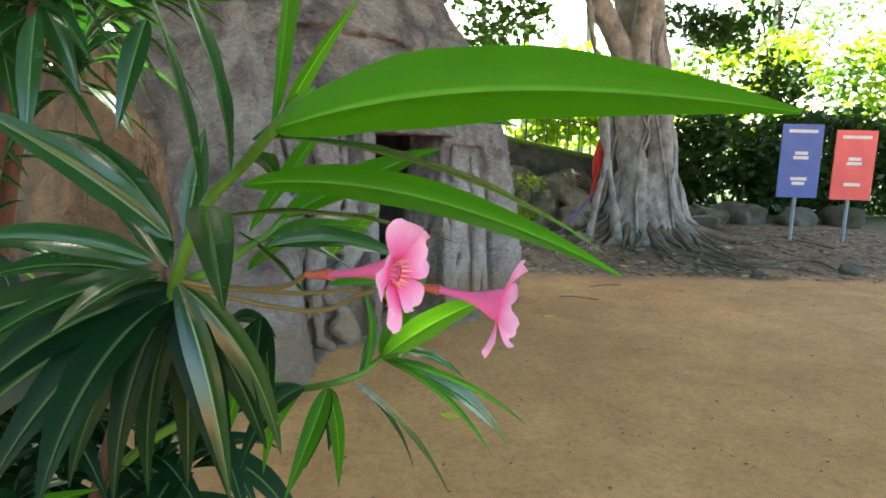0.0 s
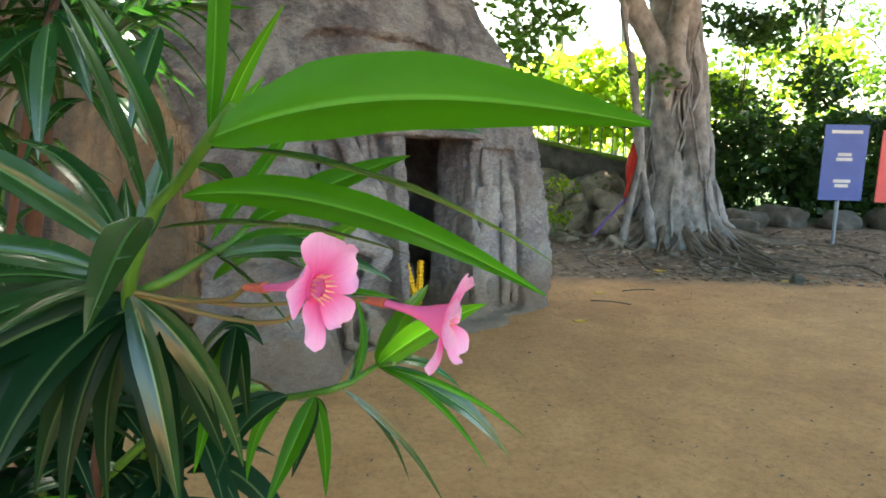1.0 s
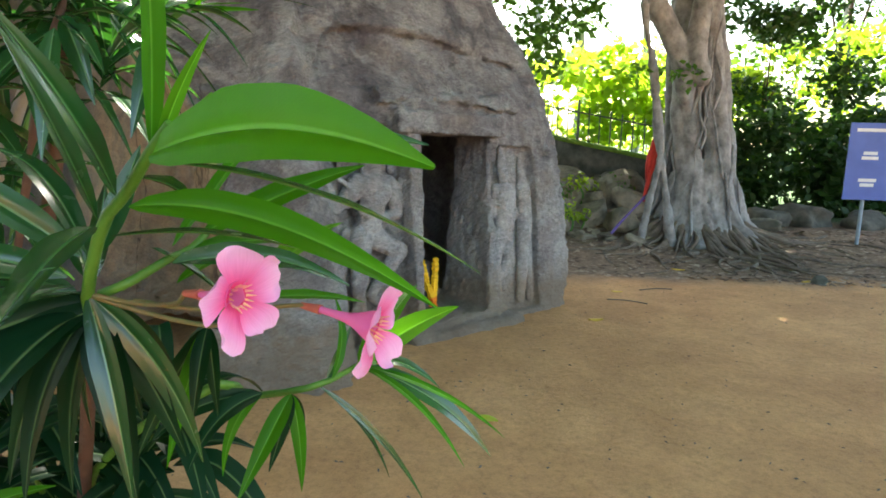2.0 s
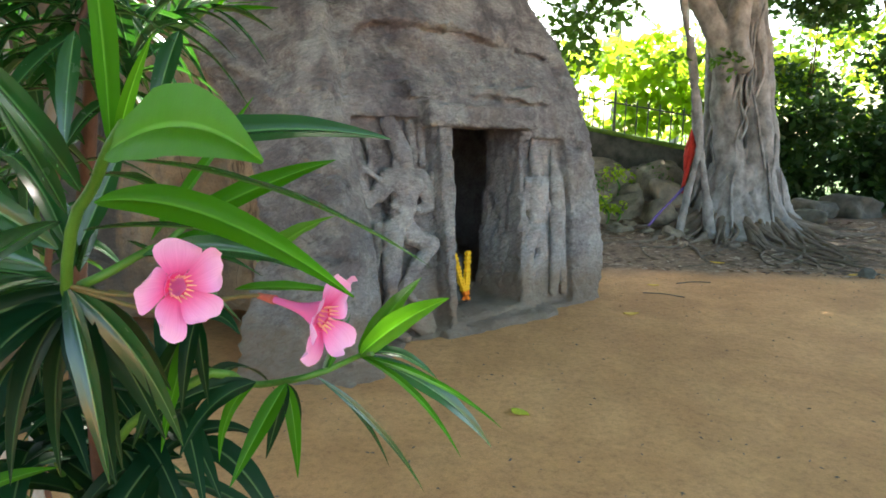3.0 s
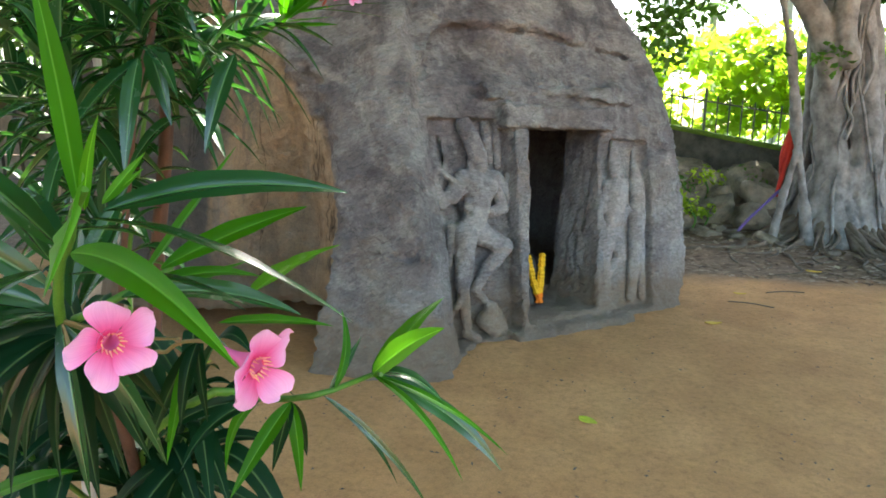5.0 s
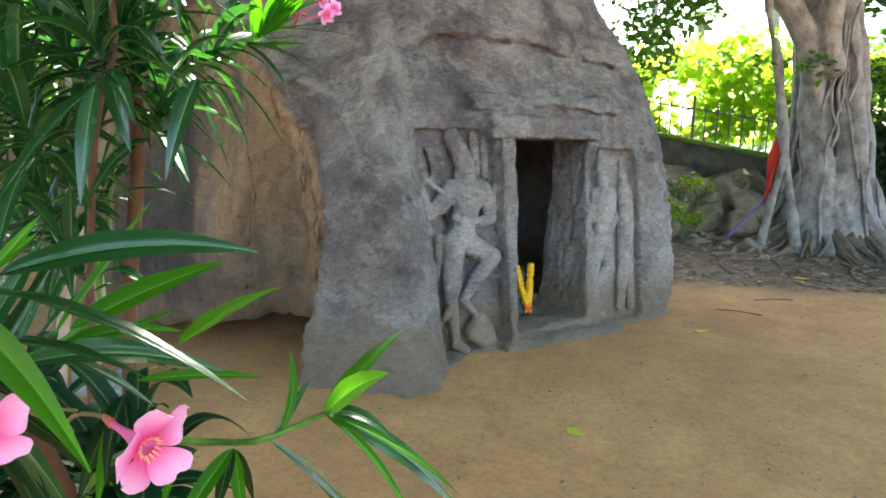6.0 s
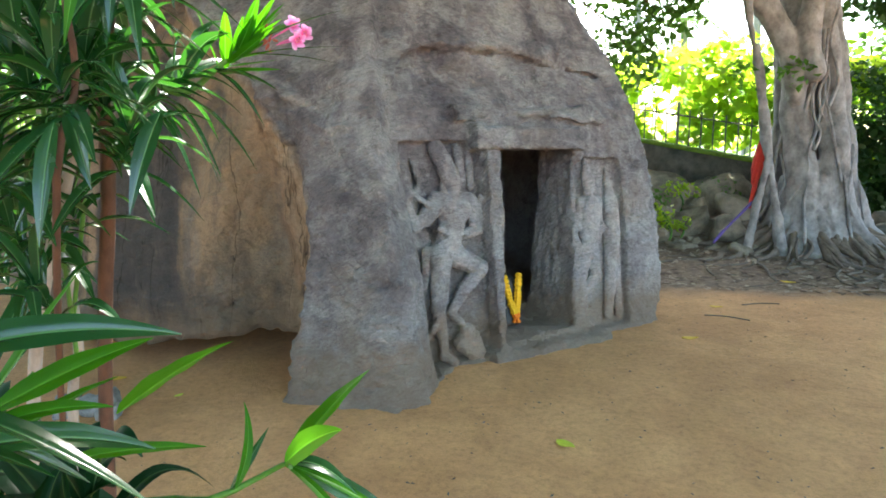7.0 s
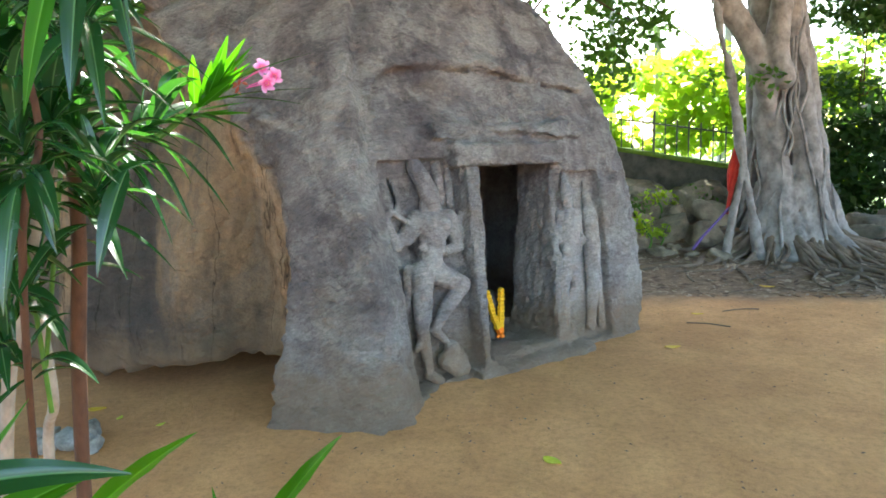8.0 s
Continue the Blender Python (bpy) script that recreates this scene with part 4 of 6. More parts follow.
g.tube([(-2.3, 15.4, 3.3 - 1.8 * 0.42 + 0.6), (2.9, 13.05, 1.50 + 0.6)], [0.016, 0.016], 6)
part("rail", g, IRON, back_wall)


def build_side_wall():
    """The coursed stone wall with a railing behind the flank of the rock."""
    root = build_wall("side_wall", (-16.0, 9.6), (-5.9, 10.6), 2.2, 2.2, 0.2, 0.4, "stone wall of two courses with a mossy top and railing")
    rnd = random.Random(21)
    for row in range(4):
        x = -15.8 + 0.2 * (row % 2)
        while x < -6.2:
            w = rnd.uniform(0.35, 0.6)
            y = 9.6 + (x + w / 2 + 16) * 0.099
            g = Geo()
            g.box((x + w / 2, y - 0.1, 0.30 + row * 0.46 + 0.2), (w - 0.03, 0.34 + rnd.uniform(-0.04, 0.04), 0.43))
            part("stone_block", g, MASONRY, root, smooth=False)
            x += w
    for i in range(60):
        x = -14 + i * 0.135
        g = Geo()
        g.tube([(x, 9.75 + (x + 16) * 0.099, 2.2), (x, 9.75 + (x + 16) * 0.099, 3.3)], [0.016, 0.016], 6)
        part("railing_bar", g, IRON, root)


build_side_wall()


# ---- cloth and cord at the fig tree ----
def build_cloth():
    root = empty("red_cloth", (2.55, 11.25, 1.2), "faded red cloth tied round a fig root", "cloth")
    g = Geo()
    rows = []
    for k in range(12):
        z = 2.10 - 0.085 * k
        w = 0.05 + 0.12 * min(1, k / 6) - 0.10 * max(0, (k - 8) / 3)
        rows.append([(2.60 - 0.012 * k + (j / 8 - 0.5) * w, 11.28 + 0.03 * math.sin(j * 1.9 + k * 0.3), z) for j in range(9)])
    g.grid(rows)
    ob = part("cloth_panel", g, CLOTH, root)
    m = ob.modifiers.new("thick", "SOLIDIFY")
    m.thickness = 0.006
    g = Geo()
    g.tube(curve_points([(2.5, 11.27, 1.3), (2.46, 11.25, 1.05), (2.42, 11.26, 0.8)], 8), [0.035] * 8, 6, flute=0.5)
    part("cloth_tail", g, CLOTH, root)
    g = Geo()
    g.tube(curve_points([(2.55, 11.3, 1.0), (2.3, 11.1, 0.75), (2.0, 10.8, 0.48), (1.85, 10.7, 0.30)], 14), [0.022] * 14, 6, flute=0.4)
    part("cord", g, VIOLET, root, "violet cloth cord")


build_cloth()


# ---- trees and shrubs round the yard ----
def build_tree(x, y, z0, top, crown, count, size, mat, seed, label, trunk=0.14):
    root = empty("tree", (x, y, z0), label, "tree", group="trees round the yard")
    rnd = random.Random(seed)
    g = Geo()
    g.tube(curve_points([(x, y, z0 - 0.1), (x + rnd.uniform(-.2, .2), y, z0 + (top - z0) * 0.5), (x + rnd.uniform(-.4, .4), y, top)], 12), [trunk * (1 - 0.055 * i) for i in range(12)], 9, flute=0.25)
    for c, s in crown[:5]:
        g.tube(curve_points([(x, y, z0 + (top - z0) * 0.55), Vector((x, y, top)).lerp(Vector(c), 0.5), c], 8), [trunk * 0.4 * (1 - 0.1 * i) for i in range(8)], 6)
    part("trunk", g, WOOD_BROWN, root)
    part("crown", leaf_cloud(crown, count, size, rnd), mat, root)


def build_shrub(x, y, blobs, count, size, mat, seed, label):
    root = empty("shrub", (x, y, 0), label, "shrub", group="shrubs round the yard")
    rnd = random.Random(seed)
    for c, s in blobs[:3]:
        z0 = float(height(np.array(c[0]), np.array(c[1])))
        g = Geo()
        g.tube(curve_points([(c[0], c[1], z0 - 0.1), (c[0] + 0.1, c[1], (z0 + c[2]) / 2), c], 6), [0.018] * 6, 6)
        part("stem", g, STEM, root)
    part("crown", leaf_cloud(blobs, count, size, rnd), mat, root)


rt = random.Random(17)
# sunlit garden shrubs behind the wall
for k in range(7):
    x = -3.5 + k * 1.5
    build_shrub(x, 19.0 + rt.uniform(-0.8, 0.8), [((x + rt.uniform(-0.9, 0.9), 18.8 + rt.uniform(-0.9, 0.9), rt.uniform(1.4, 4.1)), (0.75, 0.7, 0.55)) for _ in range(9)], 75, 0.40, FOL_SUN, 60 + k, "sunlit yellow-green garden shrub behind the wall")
# shaded hedge and sunlit shrubs beyond the signs
for k in range(8):
    x = 5.0 + k * 1.7
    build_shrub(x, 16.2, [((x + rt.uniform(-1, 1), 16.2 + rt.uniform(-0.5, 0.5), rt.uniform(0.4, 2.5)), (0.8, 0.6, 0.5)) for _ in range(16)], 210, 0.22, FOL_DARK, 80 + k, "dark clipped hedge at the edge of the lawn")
for k in range(8):
    x = 4.6 + k * 2.2
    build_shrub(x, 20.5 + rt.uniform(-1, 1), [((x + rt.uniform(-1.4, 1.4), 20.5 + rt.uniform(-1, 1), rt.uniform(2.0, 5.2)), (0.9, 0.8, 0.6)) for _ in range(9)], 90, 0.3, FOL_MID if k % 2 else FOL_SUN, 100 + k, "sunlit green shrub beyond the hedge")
for k, (x, y) in enumerate(((0.95, 12.0), (1.5, 12.4), (2.1, 12.5), (1.3, 11.5))):
    z = float(height(np.array(x), np.array(y)))
    build_shrub(x, y, [((x + rt.uniform(-0.25, 0.25), y + rt.uniform(-0.15, 0.15), z + 0.32 + rt.uniform(0, 0.25)), (0.24, 0.2, 0.14)) for _ in range(3)], 45, 0.11, FOL_SUN if k % 2 else FOL_MID, 160 + k, "low green weeds among the bank stones")
build_tree(-1.6, 11.6, 0.4, 5.2, [((0.75 + rt.uniform(-0.55, 0.5), 11.4 + rt.uniform(-0.8, 0.8), rt.uniform(2.6, 6.0)), (0.5, 0.5, 0.4)) for _ in range(30)], 50, 0.17, FOL_MID, 131, "slim tree with small green leaves behind the rock", 0.07)
build_tree(-2.5, 13.5, 0.5, 6.5, [((-2.5 + rt.uniform(-3.5, 3), 13.0 + rt.uniform(-1, 1.5), rt.uniform(4.4, 8)), (0.9, 0.9, 0.7)) for _ in range(20)], 80, 0.17, FOL_MID, 132, "green tree rising behind the rock", 0.18)
build_tree(-8.5, 12.0, 0.0, 6.0, [((-8.5 + rt.uniform(-3.4, 2.4), 12.2 + rt.uniform(-1.2, 1.2), rt.uniform(2.2, 8)), (1.1, 1.0, 0.9)) for _ in range(34)], 120, 0.27, FOL_MID, 133, "leafy green tree behind the side wall", 0.2)
build_tree(-13.5, 13.0, 0.0, 6.0, [((-13.0 + rt.uniform(-3, 3), 13 + rt.uniform(-1.2, 1.2), rt.uniform(2.2, 8)), (1.1, 1.0, 0.9)) for _ in range(34)], 120, 0.27, FOL_MID, 134, "leafy green tree behind the side wall", 0.2)
# three trees added outside the view to block light from the side and behind
build_tree(-11.0, 6.5, 0.0, 6.0, [((-11.0 + rt.uniform(-2.6, 2.0), 6.0 + rt.uniform(-2.2, 2.2), rt.uniform(1.6, 7.5)), (1.2, 1.1, 0.9)) for _ in range(30)], 100, 0.30, FOL_MID, 137, "leafy green tree added beside the yard to block light", 0.2)
build_tree(-10.5, 0.5, 0.0, 6.0, [((-10.0 + rt.uniform(-2.6, 2.4), 0.5 + rt.uniform(-3, 3), rt.uniform(1.2, 7.5)), (1.2, 1.2, 0.9)) for _ in range(34)], 100, 0.30, FOL_MID, 138, "leafy green tree added beside the yard to block light", 0.2)
build_tree(-6.5, -6.0, 0.0, 6.0, [((-6.0 + rt.uniform(-3.2, 2.6), -6.0 + rt.uniform(-2, 2), rt.uniform(0.9, 7.5)), (1.2, 1.2, 0.9)) for _ in range(36)], 100, 0.30, FOL_MID, 139, "leafy green tree added at the open end to block light", 0.2)
build_tree(6.3, 17.5, 0.0, 5.0, [((6.3 + rt.uniform(-1.2, 2.2), 17.2 + rt.uniform(-0.7, 0.7), rt.uniform(2.6, 5.2)), (0.7, 0.6, 0.45)) for _ in range(20)], 120, 0.2, FOL_DARK, 135, "small dark green tree beyond the fig", 0.03)
build_tree(11.5, 25.0, 0.0, 7.0, [((11.5 + rt.uniform(-3, 3), 24 + rt.uniform(-1.2, 1.2), rt.uniform(3.5, 8)), (1.0, 0.9, 0.7)) for _ in range(18)], 70, 0.24, FOL_MID, 136, "green tree beyond the lawn", 0.16)


def build_palm(x, y, top, seed):
    root = empty("palm_tree", (x, y, 0), "tall slender palm far behind the garden", "palm", group="distant palms")
    rnd = random.Random(seed)
    g = Geo()
    g.tube(curve_points([(x, y, 0), (x + 0.3, y, top * 0.5), (x + 0.2, y, top)], 12), [0.2 - 0.006 * i for i in range(12)], 9)
    part("trunk", g, WOOD_GREY, root)
    for k in range(16):
        a, dip = 2 * math.pi * k / 16 + rnd.uniform(-0.15, 0.15), rnd.uniform(-0.3, 0.8)
        out = Vector((math.cos(a), math.sin(a), 0))
        line = [Vector((x + 0.2, y, top)) + out * 2.6 * s + Vector((0, 0, 1.0 * dip * s - 2.0 * s * s)) for s in [i / 14 for i in range(15)]]
        g = Geo()
        side = Vector((-out.y, out.x, 0))
        for i in range(1, 14):
            for sgn in (-1, 1):
                p = line[i]
                e = 0.62 * math.sin(math.pi * (i + 2) / 18)
                q = p + side * sgn * e + Vector((0, 0, -0.35 * e)) + out * 0.3 * e
                g.poly((p, p + out * 0.07, q))
        g.tube(line, [0.02] * 15, 4, caps=False)
        part("frond", g, FOL_MID, root, smooth=False)


build_palm(2.2, 27, 6.6, 1)
build_palm(5.2, 30, 8.6, 2)
build_palm(0.5, 33, 9.5, 3)
build_palm(12.5, 28, 8.2, 4)


# ---- oleanders ----
def leaf_geo(base, tip, width, bow, normal, fold=0.22, twist=0.0):
    """A lance-shaped leaf from base to tip, arched by bow, with its upper side towards normal."""
    base, tip, normal = Vector(base), Vector(tip), Vector(normal)
    span = tip - base
    ctrl = (base + tip) / 2 + Vector(bow) * 2
    n, rows = 14, []
    for i in range(n + 1):
        s = i / n
        p = base * (1 - s) ** 2 + ctrl * 2 * s * (1 - s) + tip * s * s
        t = ((ctrl - base) * (1 - s) + (tip - ctrl) * s).normalized()
        nn = (normal - t * normal.dot(t)).normalized()
        nn = (Matrix.Rotation(twist * (s - 0.3), 3, t) @ nn) if twist else nn
        side = t.cross(nn)
        w = width * 0.5 * max(0.035, (math.sin(math.pi * min(1, s ** 0.82)) ** 0.8) * (1 - 0.25 * s) + 0.06 * (1 - s))
        ripple = 0.05 * w * math.sin(s * 21 + width * 900)
        rows.append([p + side * w * k + nn * (abs(k) * w * fold - (0.10 * w if k == 0 else 0) + (ripple if abs(k) == 1 else 0)) for k in (-1, -0.55, -0.09, 0, 0.09, 0.55, 1)])
    g = Geo()
    us = (0.0, 0.225, 0.455, 0.5, 0.545, 0.775, 1.0)
    g.grid(rows, uv=lambda i, j: (us[j], i / n))
    return g


def leaf(bush, base, tip, width, bow=(0, 0, 0), normal=(0, -0.3, 1), mat=None, twist=0.0):
    part("leaf", leaf_geo(base, tip, width, bow, normal, twist=twist), mat or LEAF_DARK, bush)


def flower(bush, base, centre, axis, size, seed, skip=()):
    """A five-petalled funnel flower with its tube running back to base."""
    rnd = random.Random(seed)
    base, c, axis = Vector(base), Vector(centre), Vector(axis).normalized()
    side = axis.cross(Vector((0, 0, 1))).normalized()
    up = side.cross(axis)
    g = Geo()
    throat = c - axis * size * 0.25
    line = curve_points([base, base.lerp(throat, 0.55), throat, throat + axis * size * 0.3], 8)
    g.tube(line, [size * r for r in (0.07, 0.075, 0.09, 0.12, 0.17, 0.24, 0.30, 0.34)], 12, caps=False)
    g.t = [(0.5, 0.42)] * len(g.t)
    head = part("flower", g, PETAL, bush, "pink five-petalled oleander flower")
    for k in range(5):
        a = 2 * math.pi * k / 5 + 0.3 + rnd.uniform(-0.1, 0.1)
        out = side * math.cos(a) + up * math.sin(a)
        across = axis.cross(out)
        curl, long = rnd.uniform(-0.25, 0.15), size * rnd.uniform(0.92, 1.08)
        g = Geo()
        rows = []
        skew, lift = rnd.uniform(0.10, 0.22), rnd.uniform(-0.12, 0.10)
        for i in range(10):
            s = i / 9
            w = size * (0.20 + 0.74 * math.sin(math.pi * min(1, 0.04 + s * 0.60)) ** 1.3) * (1 if s < 0.80 else 1 - (s - 0.80) ** 2 * 9)
            row = []
            for j in (-1, -0.66, -0.33, 0, 0.33, 0.66, 1):
                q = throat + axis * (size * (0.26 + 0.24 * s + curl * s * s + lift * j * s)) + out * (size * 0.18 + long * 0.82 * s * (1 - 0.10 * j * j + skew * j))
                q += across * w * (j * 0.5 + 0.10 * s) + axis * size * (0.12 * (j * j - 0.3) * s + 0.045 * s * math.sin(j * 5.0 + k * 2.1 + s * 4))
                row.append(q)
            rows.append(row)
        g.grid(rows, uv=lambda i, j: (j / 6, i / 9))
        part("petal", g, PETAL, head)
    g = Geo()
    for k in range(14):
        a = 2 * math.pi * k / 14
        o = side * math.cos(a) + up * math.sin(a)
        q = throat + axis * size * 0.3 + o * size * 0.2
        g.tube([q, q + axis * size * 0.18 + o * size * (0.05 + 0.05 * (k % 2))], [size * 0.03, size * 0.008], 4)
    part("fringe", g, FRINGE, head, "pale yellow and pink throat fringe")


FRINGE = plain_material("flower_fringe", (0.85, 0.22, 0.36), (0.92, 0.62, 0.30), 150, 0.6, 0.1)


def whorl(bush, centre, axis, count, length, seed, mat=None, spread=(0.35, 1.6), droop=0.085):
    """A tuft of leaves round a shoot."""
    rnd = random.Random(seed)
    c, axis = Vector(centre), Vector(axis).normalized()
    side = axis.cross(Vector((0.3, 1, 0.1))).normalized()
    up = side.cross(axis)
    for k in range(count):
        a = k * 2.4 + rnd.uniform(-0.3, 0.3)
        th = spread[0] + (spread[1] - spread[0]) * k / count + rnd.uniform(-0.12, 0.12)
        o = (side * math.cos(a) + up * math.sin(a)) * math.sin(th) + axis * math.cos(th)
        e = length * rnd.uniform(0.75, 1.15)
        b = c - axis * (0.09 * k / count)
        tip = b + o * e + Vector((0, 0, -droop * e / 0.17 * (0.4 + k / count)))
        leaf(bush, b, tip, e * rnd.uniform(0.16, 0.235), Vector((0, 0, droop * 0.45)) * rnd.uniform(0.5, 1.3), (axis + Vector((0, 0, 0.8))), mat, rnd.uniform(-0.5, 0.5))
    return c


near = empty("oleander_bush", (-0.3, 1.1, 0), "green oleander with long leaves and two pink flowers", "oleander")
g = Geo()
g.tube(curve_points([(-0.3, 1.1, -0.02), (-0.28, 1.05, 0.6), (-0.12, 0.85, 1.15), (0.08, 0.62, 1.50), (0.175, 0.505, 1.60)], 20), [0.011 - 0.0004 * i for i in range(20)], 8)
part("stem", g, WOOD_BROWN, near, "thin dark brown stem")
g = Geo()
g.tube(curve_points([(0.175, 0.505, 1.600), (0.186, 0.488, 1.621), (0.206, 0.474, 1.656), (0.224, 0.466, 1.672), (0.242, 0.454, 1.688), (0.254, 0.450, 1.700)], 12), [0.0031 + (0.0021 - 0.0031) * i / 11 for i in range(12)], 8)
part("twig", g, STEM, near, "fresh green shoot")
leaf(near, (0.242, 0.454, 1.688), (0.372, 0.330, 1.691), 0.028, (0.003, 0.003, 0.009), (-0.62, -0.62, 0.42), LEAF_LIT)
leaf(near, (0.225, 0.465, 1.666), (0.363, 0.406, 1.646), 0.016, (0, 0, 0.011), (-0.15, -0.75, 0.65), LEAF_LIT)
leaf(near, (0.241, 0.460, 1.685), (0.372, 0.478, 1.642), 0.016, (0, 0, 0.01), (0.1, 0.12, 1), LEAF_DARK)
leaf(near, (0.208, 0.477, 1.651), (0.312, 0.486, 1.642), 0.0155, (0, 0, 0.007), (0.05, 0.12, 1), LEAF_DARK)
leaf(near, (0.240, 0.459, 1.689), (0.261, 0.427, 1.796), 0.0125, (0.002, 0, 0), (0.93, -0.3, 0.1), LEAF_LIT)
leaf(near, (0.243, 0.459, 1.689), (0.277, 0.439, 1.732), 0.006, (-0.002, 0, 0), (0.5, -0.6, 0.3), LEAF_YOUNG)
leaf(near, (0.223, 0.460, 1.671), (0.235, 0.390, 1.732), 0.015, (0.004, 0, 0), (0.7, -0.5, 0.5), LEAF_DARK)
leaf(near, (0.208, 0.468, 1.660), (0.216, 0.414, 1.731), 0.014, (0.002, 0, 0), (0.9, -0.1, 0.4), LEAF_DARK)
leaf(near, (0.213, 0.458, 1.658), (0.262, 0.352, 1.646), 0.0150, (0, 0, 0.004), (0.2, -0.35, 0.9), LEAF_DARK)
leaf(near, (0.187, 0.484, 1.640), (0.141, 0.426, 1.696), 0.017, (0, 0, 0.004), (0.3, -0.7, 0.7), LEAF_DARK)
leaf(near, (0.179, 0.499, 1.638), (0.080, 0.554, 1.686), 0.015, (0.005, 0, 0.012), (0.5, -0.4, 0.7), LEAF_DARK)
leaf(near, (0.177, 0.487, 1.629), (0.114, 0.446, 1.642), 0.0165, (0, 0, 0.006), (0.1, -0.7, 0.7), LEAF_DARK)
leaf(near, (0.181, 0.487, 1.625), (0.178, 0.414, 1.618), 0.0165, (0, 0, 0.004), (0.0, -0.7, 0.7), LEAF_DARK)
leaf(near, (0.186, 0.499, 1.639), (0.172, 0.558, 1.690), 0.013, (0, 0, 0), (0.4, -0.8, 0.1), LEAF_DARK)
leaf(near, (0.174, 0.496, 1.620), (0.130, 0.430, 1.601), 0.0175, (0, 0, 0.008), (0, -0.6, 0.8), LEAF_DARK)
leaf(near, (0.174, 0.496, 1.620), (0.099, 0.472, 1.619), 0.016, (0, 0, 0.008), (0, -0.5, 0.8), LEAF_DARK)
leaf(near, (0.174, 0.506, 1.623), (0.094, 0.589, 1.654), 0.015, (0, 0, 0.006), (0.3, -0.7, 0.6), LEAF_DARK)
leaf(near, (0.170, 0.516, 1.621), (0.097, 0.631, 1.662), 0.014, (0, 0, 0.0), (0.3, -0.8, 0.3), LEAF_DARK)
# drooping lower leaves in the copy darkened for shade
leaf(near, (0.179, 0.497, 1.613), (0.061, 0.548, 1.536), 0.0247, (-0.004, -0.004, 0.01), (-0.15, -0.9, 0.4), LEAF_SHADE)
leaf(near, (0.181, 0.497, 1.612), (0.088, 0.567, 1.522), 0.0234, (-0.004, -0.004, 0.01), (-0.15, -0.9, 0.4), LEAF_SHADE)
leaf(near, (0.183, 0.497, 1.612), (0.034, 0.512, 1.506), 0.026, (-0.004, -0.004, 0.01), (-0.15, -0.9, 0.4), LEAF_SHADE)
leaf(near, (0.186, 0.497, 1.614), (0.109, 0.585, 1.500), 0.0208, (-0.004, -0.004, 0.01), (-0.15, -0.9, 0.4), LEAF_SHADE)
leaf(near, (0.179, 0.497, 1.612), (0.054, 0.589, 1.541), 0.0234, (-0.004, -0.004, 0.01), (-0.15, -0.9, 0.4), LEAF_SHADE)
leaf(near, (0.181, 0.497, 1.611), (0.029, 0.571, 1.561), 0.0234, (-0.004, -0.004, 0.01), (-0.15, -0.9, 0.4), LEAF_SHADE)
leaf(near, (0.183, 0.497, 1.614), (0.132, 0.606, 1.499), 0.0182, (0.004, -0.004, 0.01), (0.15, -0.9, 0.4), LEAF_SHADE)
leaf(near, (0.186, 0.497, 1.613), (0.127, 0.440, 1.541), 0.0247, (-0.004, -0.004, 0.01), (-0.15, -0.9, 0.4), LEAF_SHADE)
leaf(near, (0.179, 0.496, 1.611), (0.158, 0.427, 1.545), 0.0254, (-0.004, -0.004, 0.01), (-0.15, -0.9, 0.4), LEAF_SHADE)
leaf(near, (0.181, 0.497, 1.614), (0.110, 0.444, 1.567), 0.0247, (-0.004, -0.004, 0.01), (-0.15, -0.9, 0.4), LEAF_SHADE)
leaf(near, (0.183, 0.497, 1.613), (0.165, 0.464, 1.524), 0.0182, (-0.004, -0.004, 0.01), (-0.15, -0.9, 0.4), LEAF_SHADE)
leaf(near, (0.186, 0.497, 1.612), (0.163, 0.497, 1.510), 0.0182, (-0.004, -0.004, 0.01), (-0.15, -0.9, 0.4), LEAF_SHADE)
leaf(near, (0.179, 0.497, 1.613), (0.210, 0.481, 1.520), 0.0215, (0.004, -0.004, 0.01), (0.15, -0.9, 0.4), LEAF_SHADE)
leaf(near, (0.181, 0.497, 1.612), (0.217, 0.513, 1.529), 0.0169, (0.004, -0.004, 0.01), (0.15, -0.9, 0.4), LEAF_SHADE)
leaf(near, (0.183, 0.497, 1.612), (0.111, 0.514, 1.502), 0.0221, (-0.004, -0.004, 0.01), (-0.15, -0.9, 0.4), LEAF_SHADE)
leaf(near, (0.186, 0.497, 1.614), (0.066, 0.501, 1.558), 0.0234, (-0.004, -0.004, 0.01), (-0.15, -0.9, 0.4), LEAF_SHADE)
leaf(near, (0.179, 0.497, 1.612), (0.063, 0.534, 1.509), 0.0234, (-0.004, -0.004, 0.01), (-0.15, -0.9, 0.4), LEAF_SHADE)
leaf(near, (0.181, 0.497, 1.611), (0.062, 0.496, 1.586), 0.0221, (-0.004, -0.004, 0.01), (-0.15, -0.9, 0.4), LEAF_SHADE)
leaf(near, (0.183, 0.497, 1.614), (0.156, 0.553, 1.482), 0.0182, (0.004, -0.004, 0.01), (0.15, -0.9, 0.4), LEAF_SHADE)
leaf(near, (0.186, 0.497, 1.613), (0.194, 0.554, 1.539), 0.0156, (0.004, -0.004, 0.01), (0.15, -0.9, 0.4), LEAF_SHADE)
leaf(near, (0.186, 0.488, 1.621), (0.214, 0.472, 1.526), 0.0145, (0.004, -0.004, 0.006), (0.1, -0.95, 0.2), LEAF_DARK)
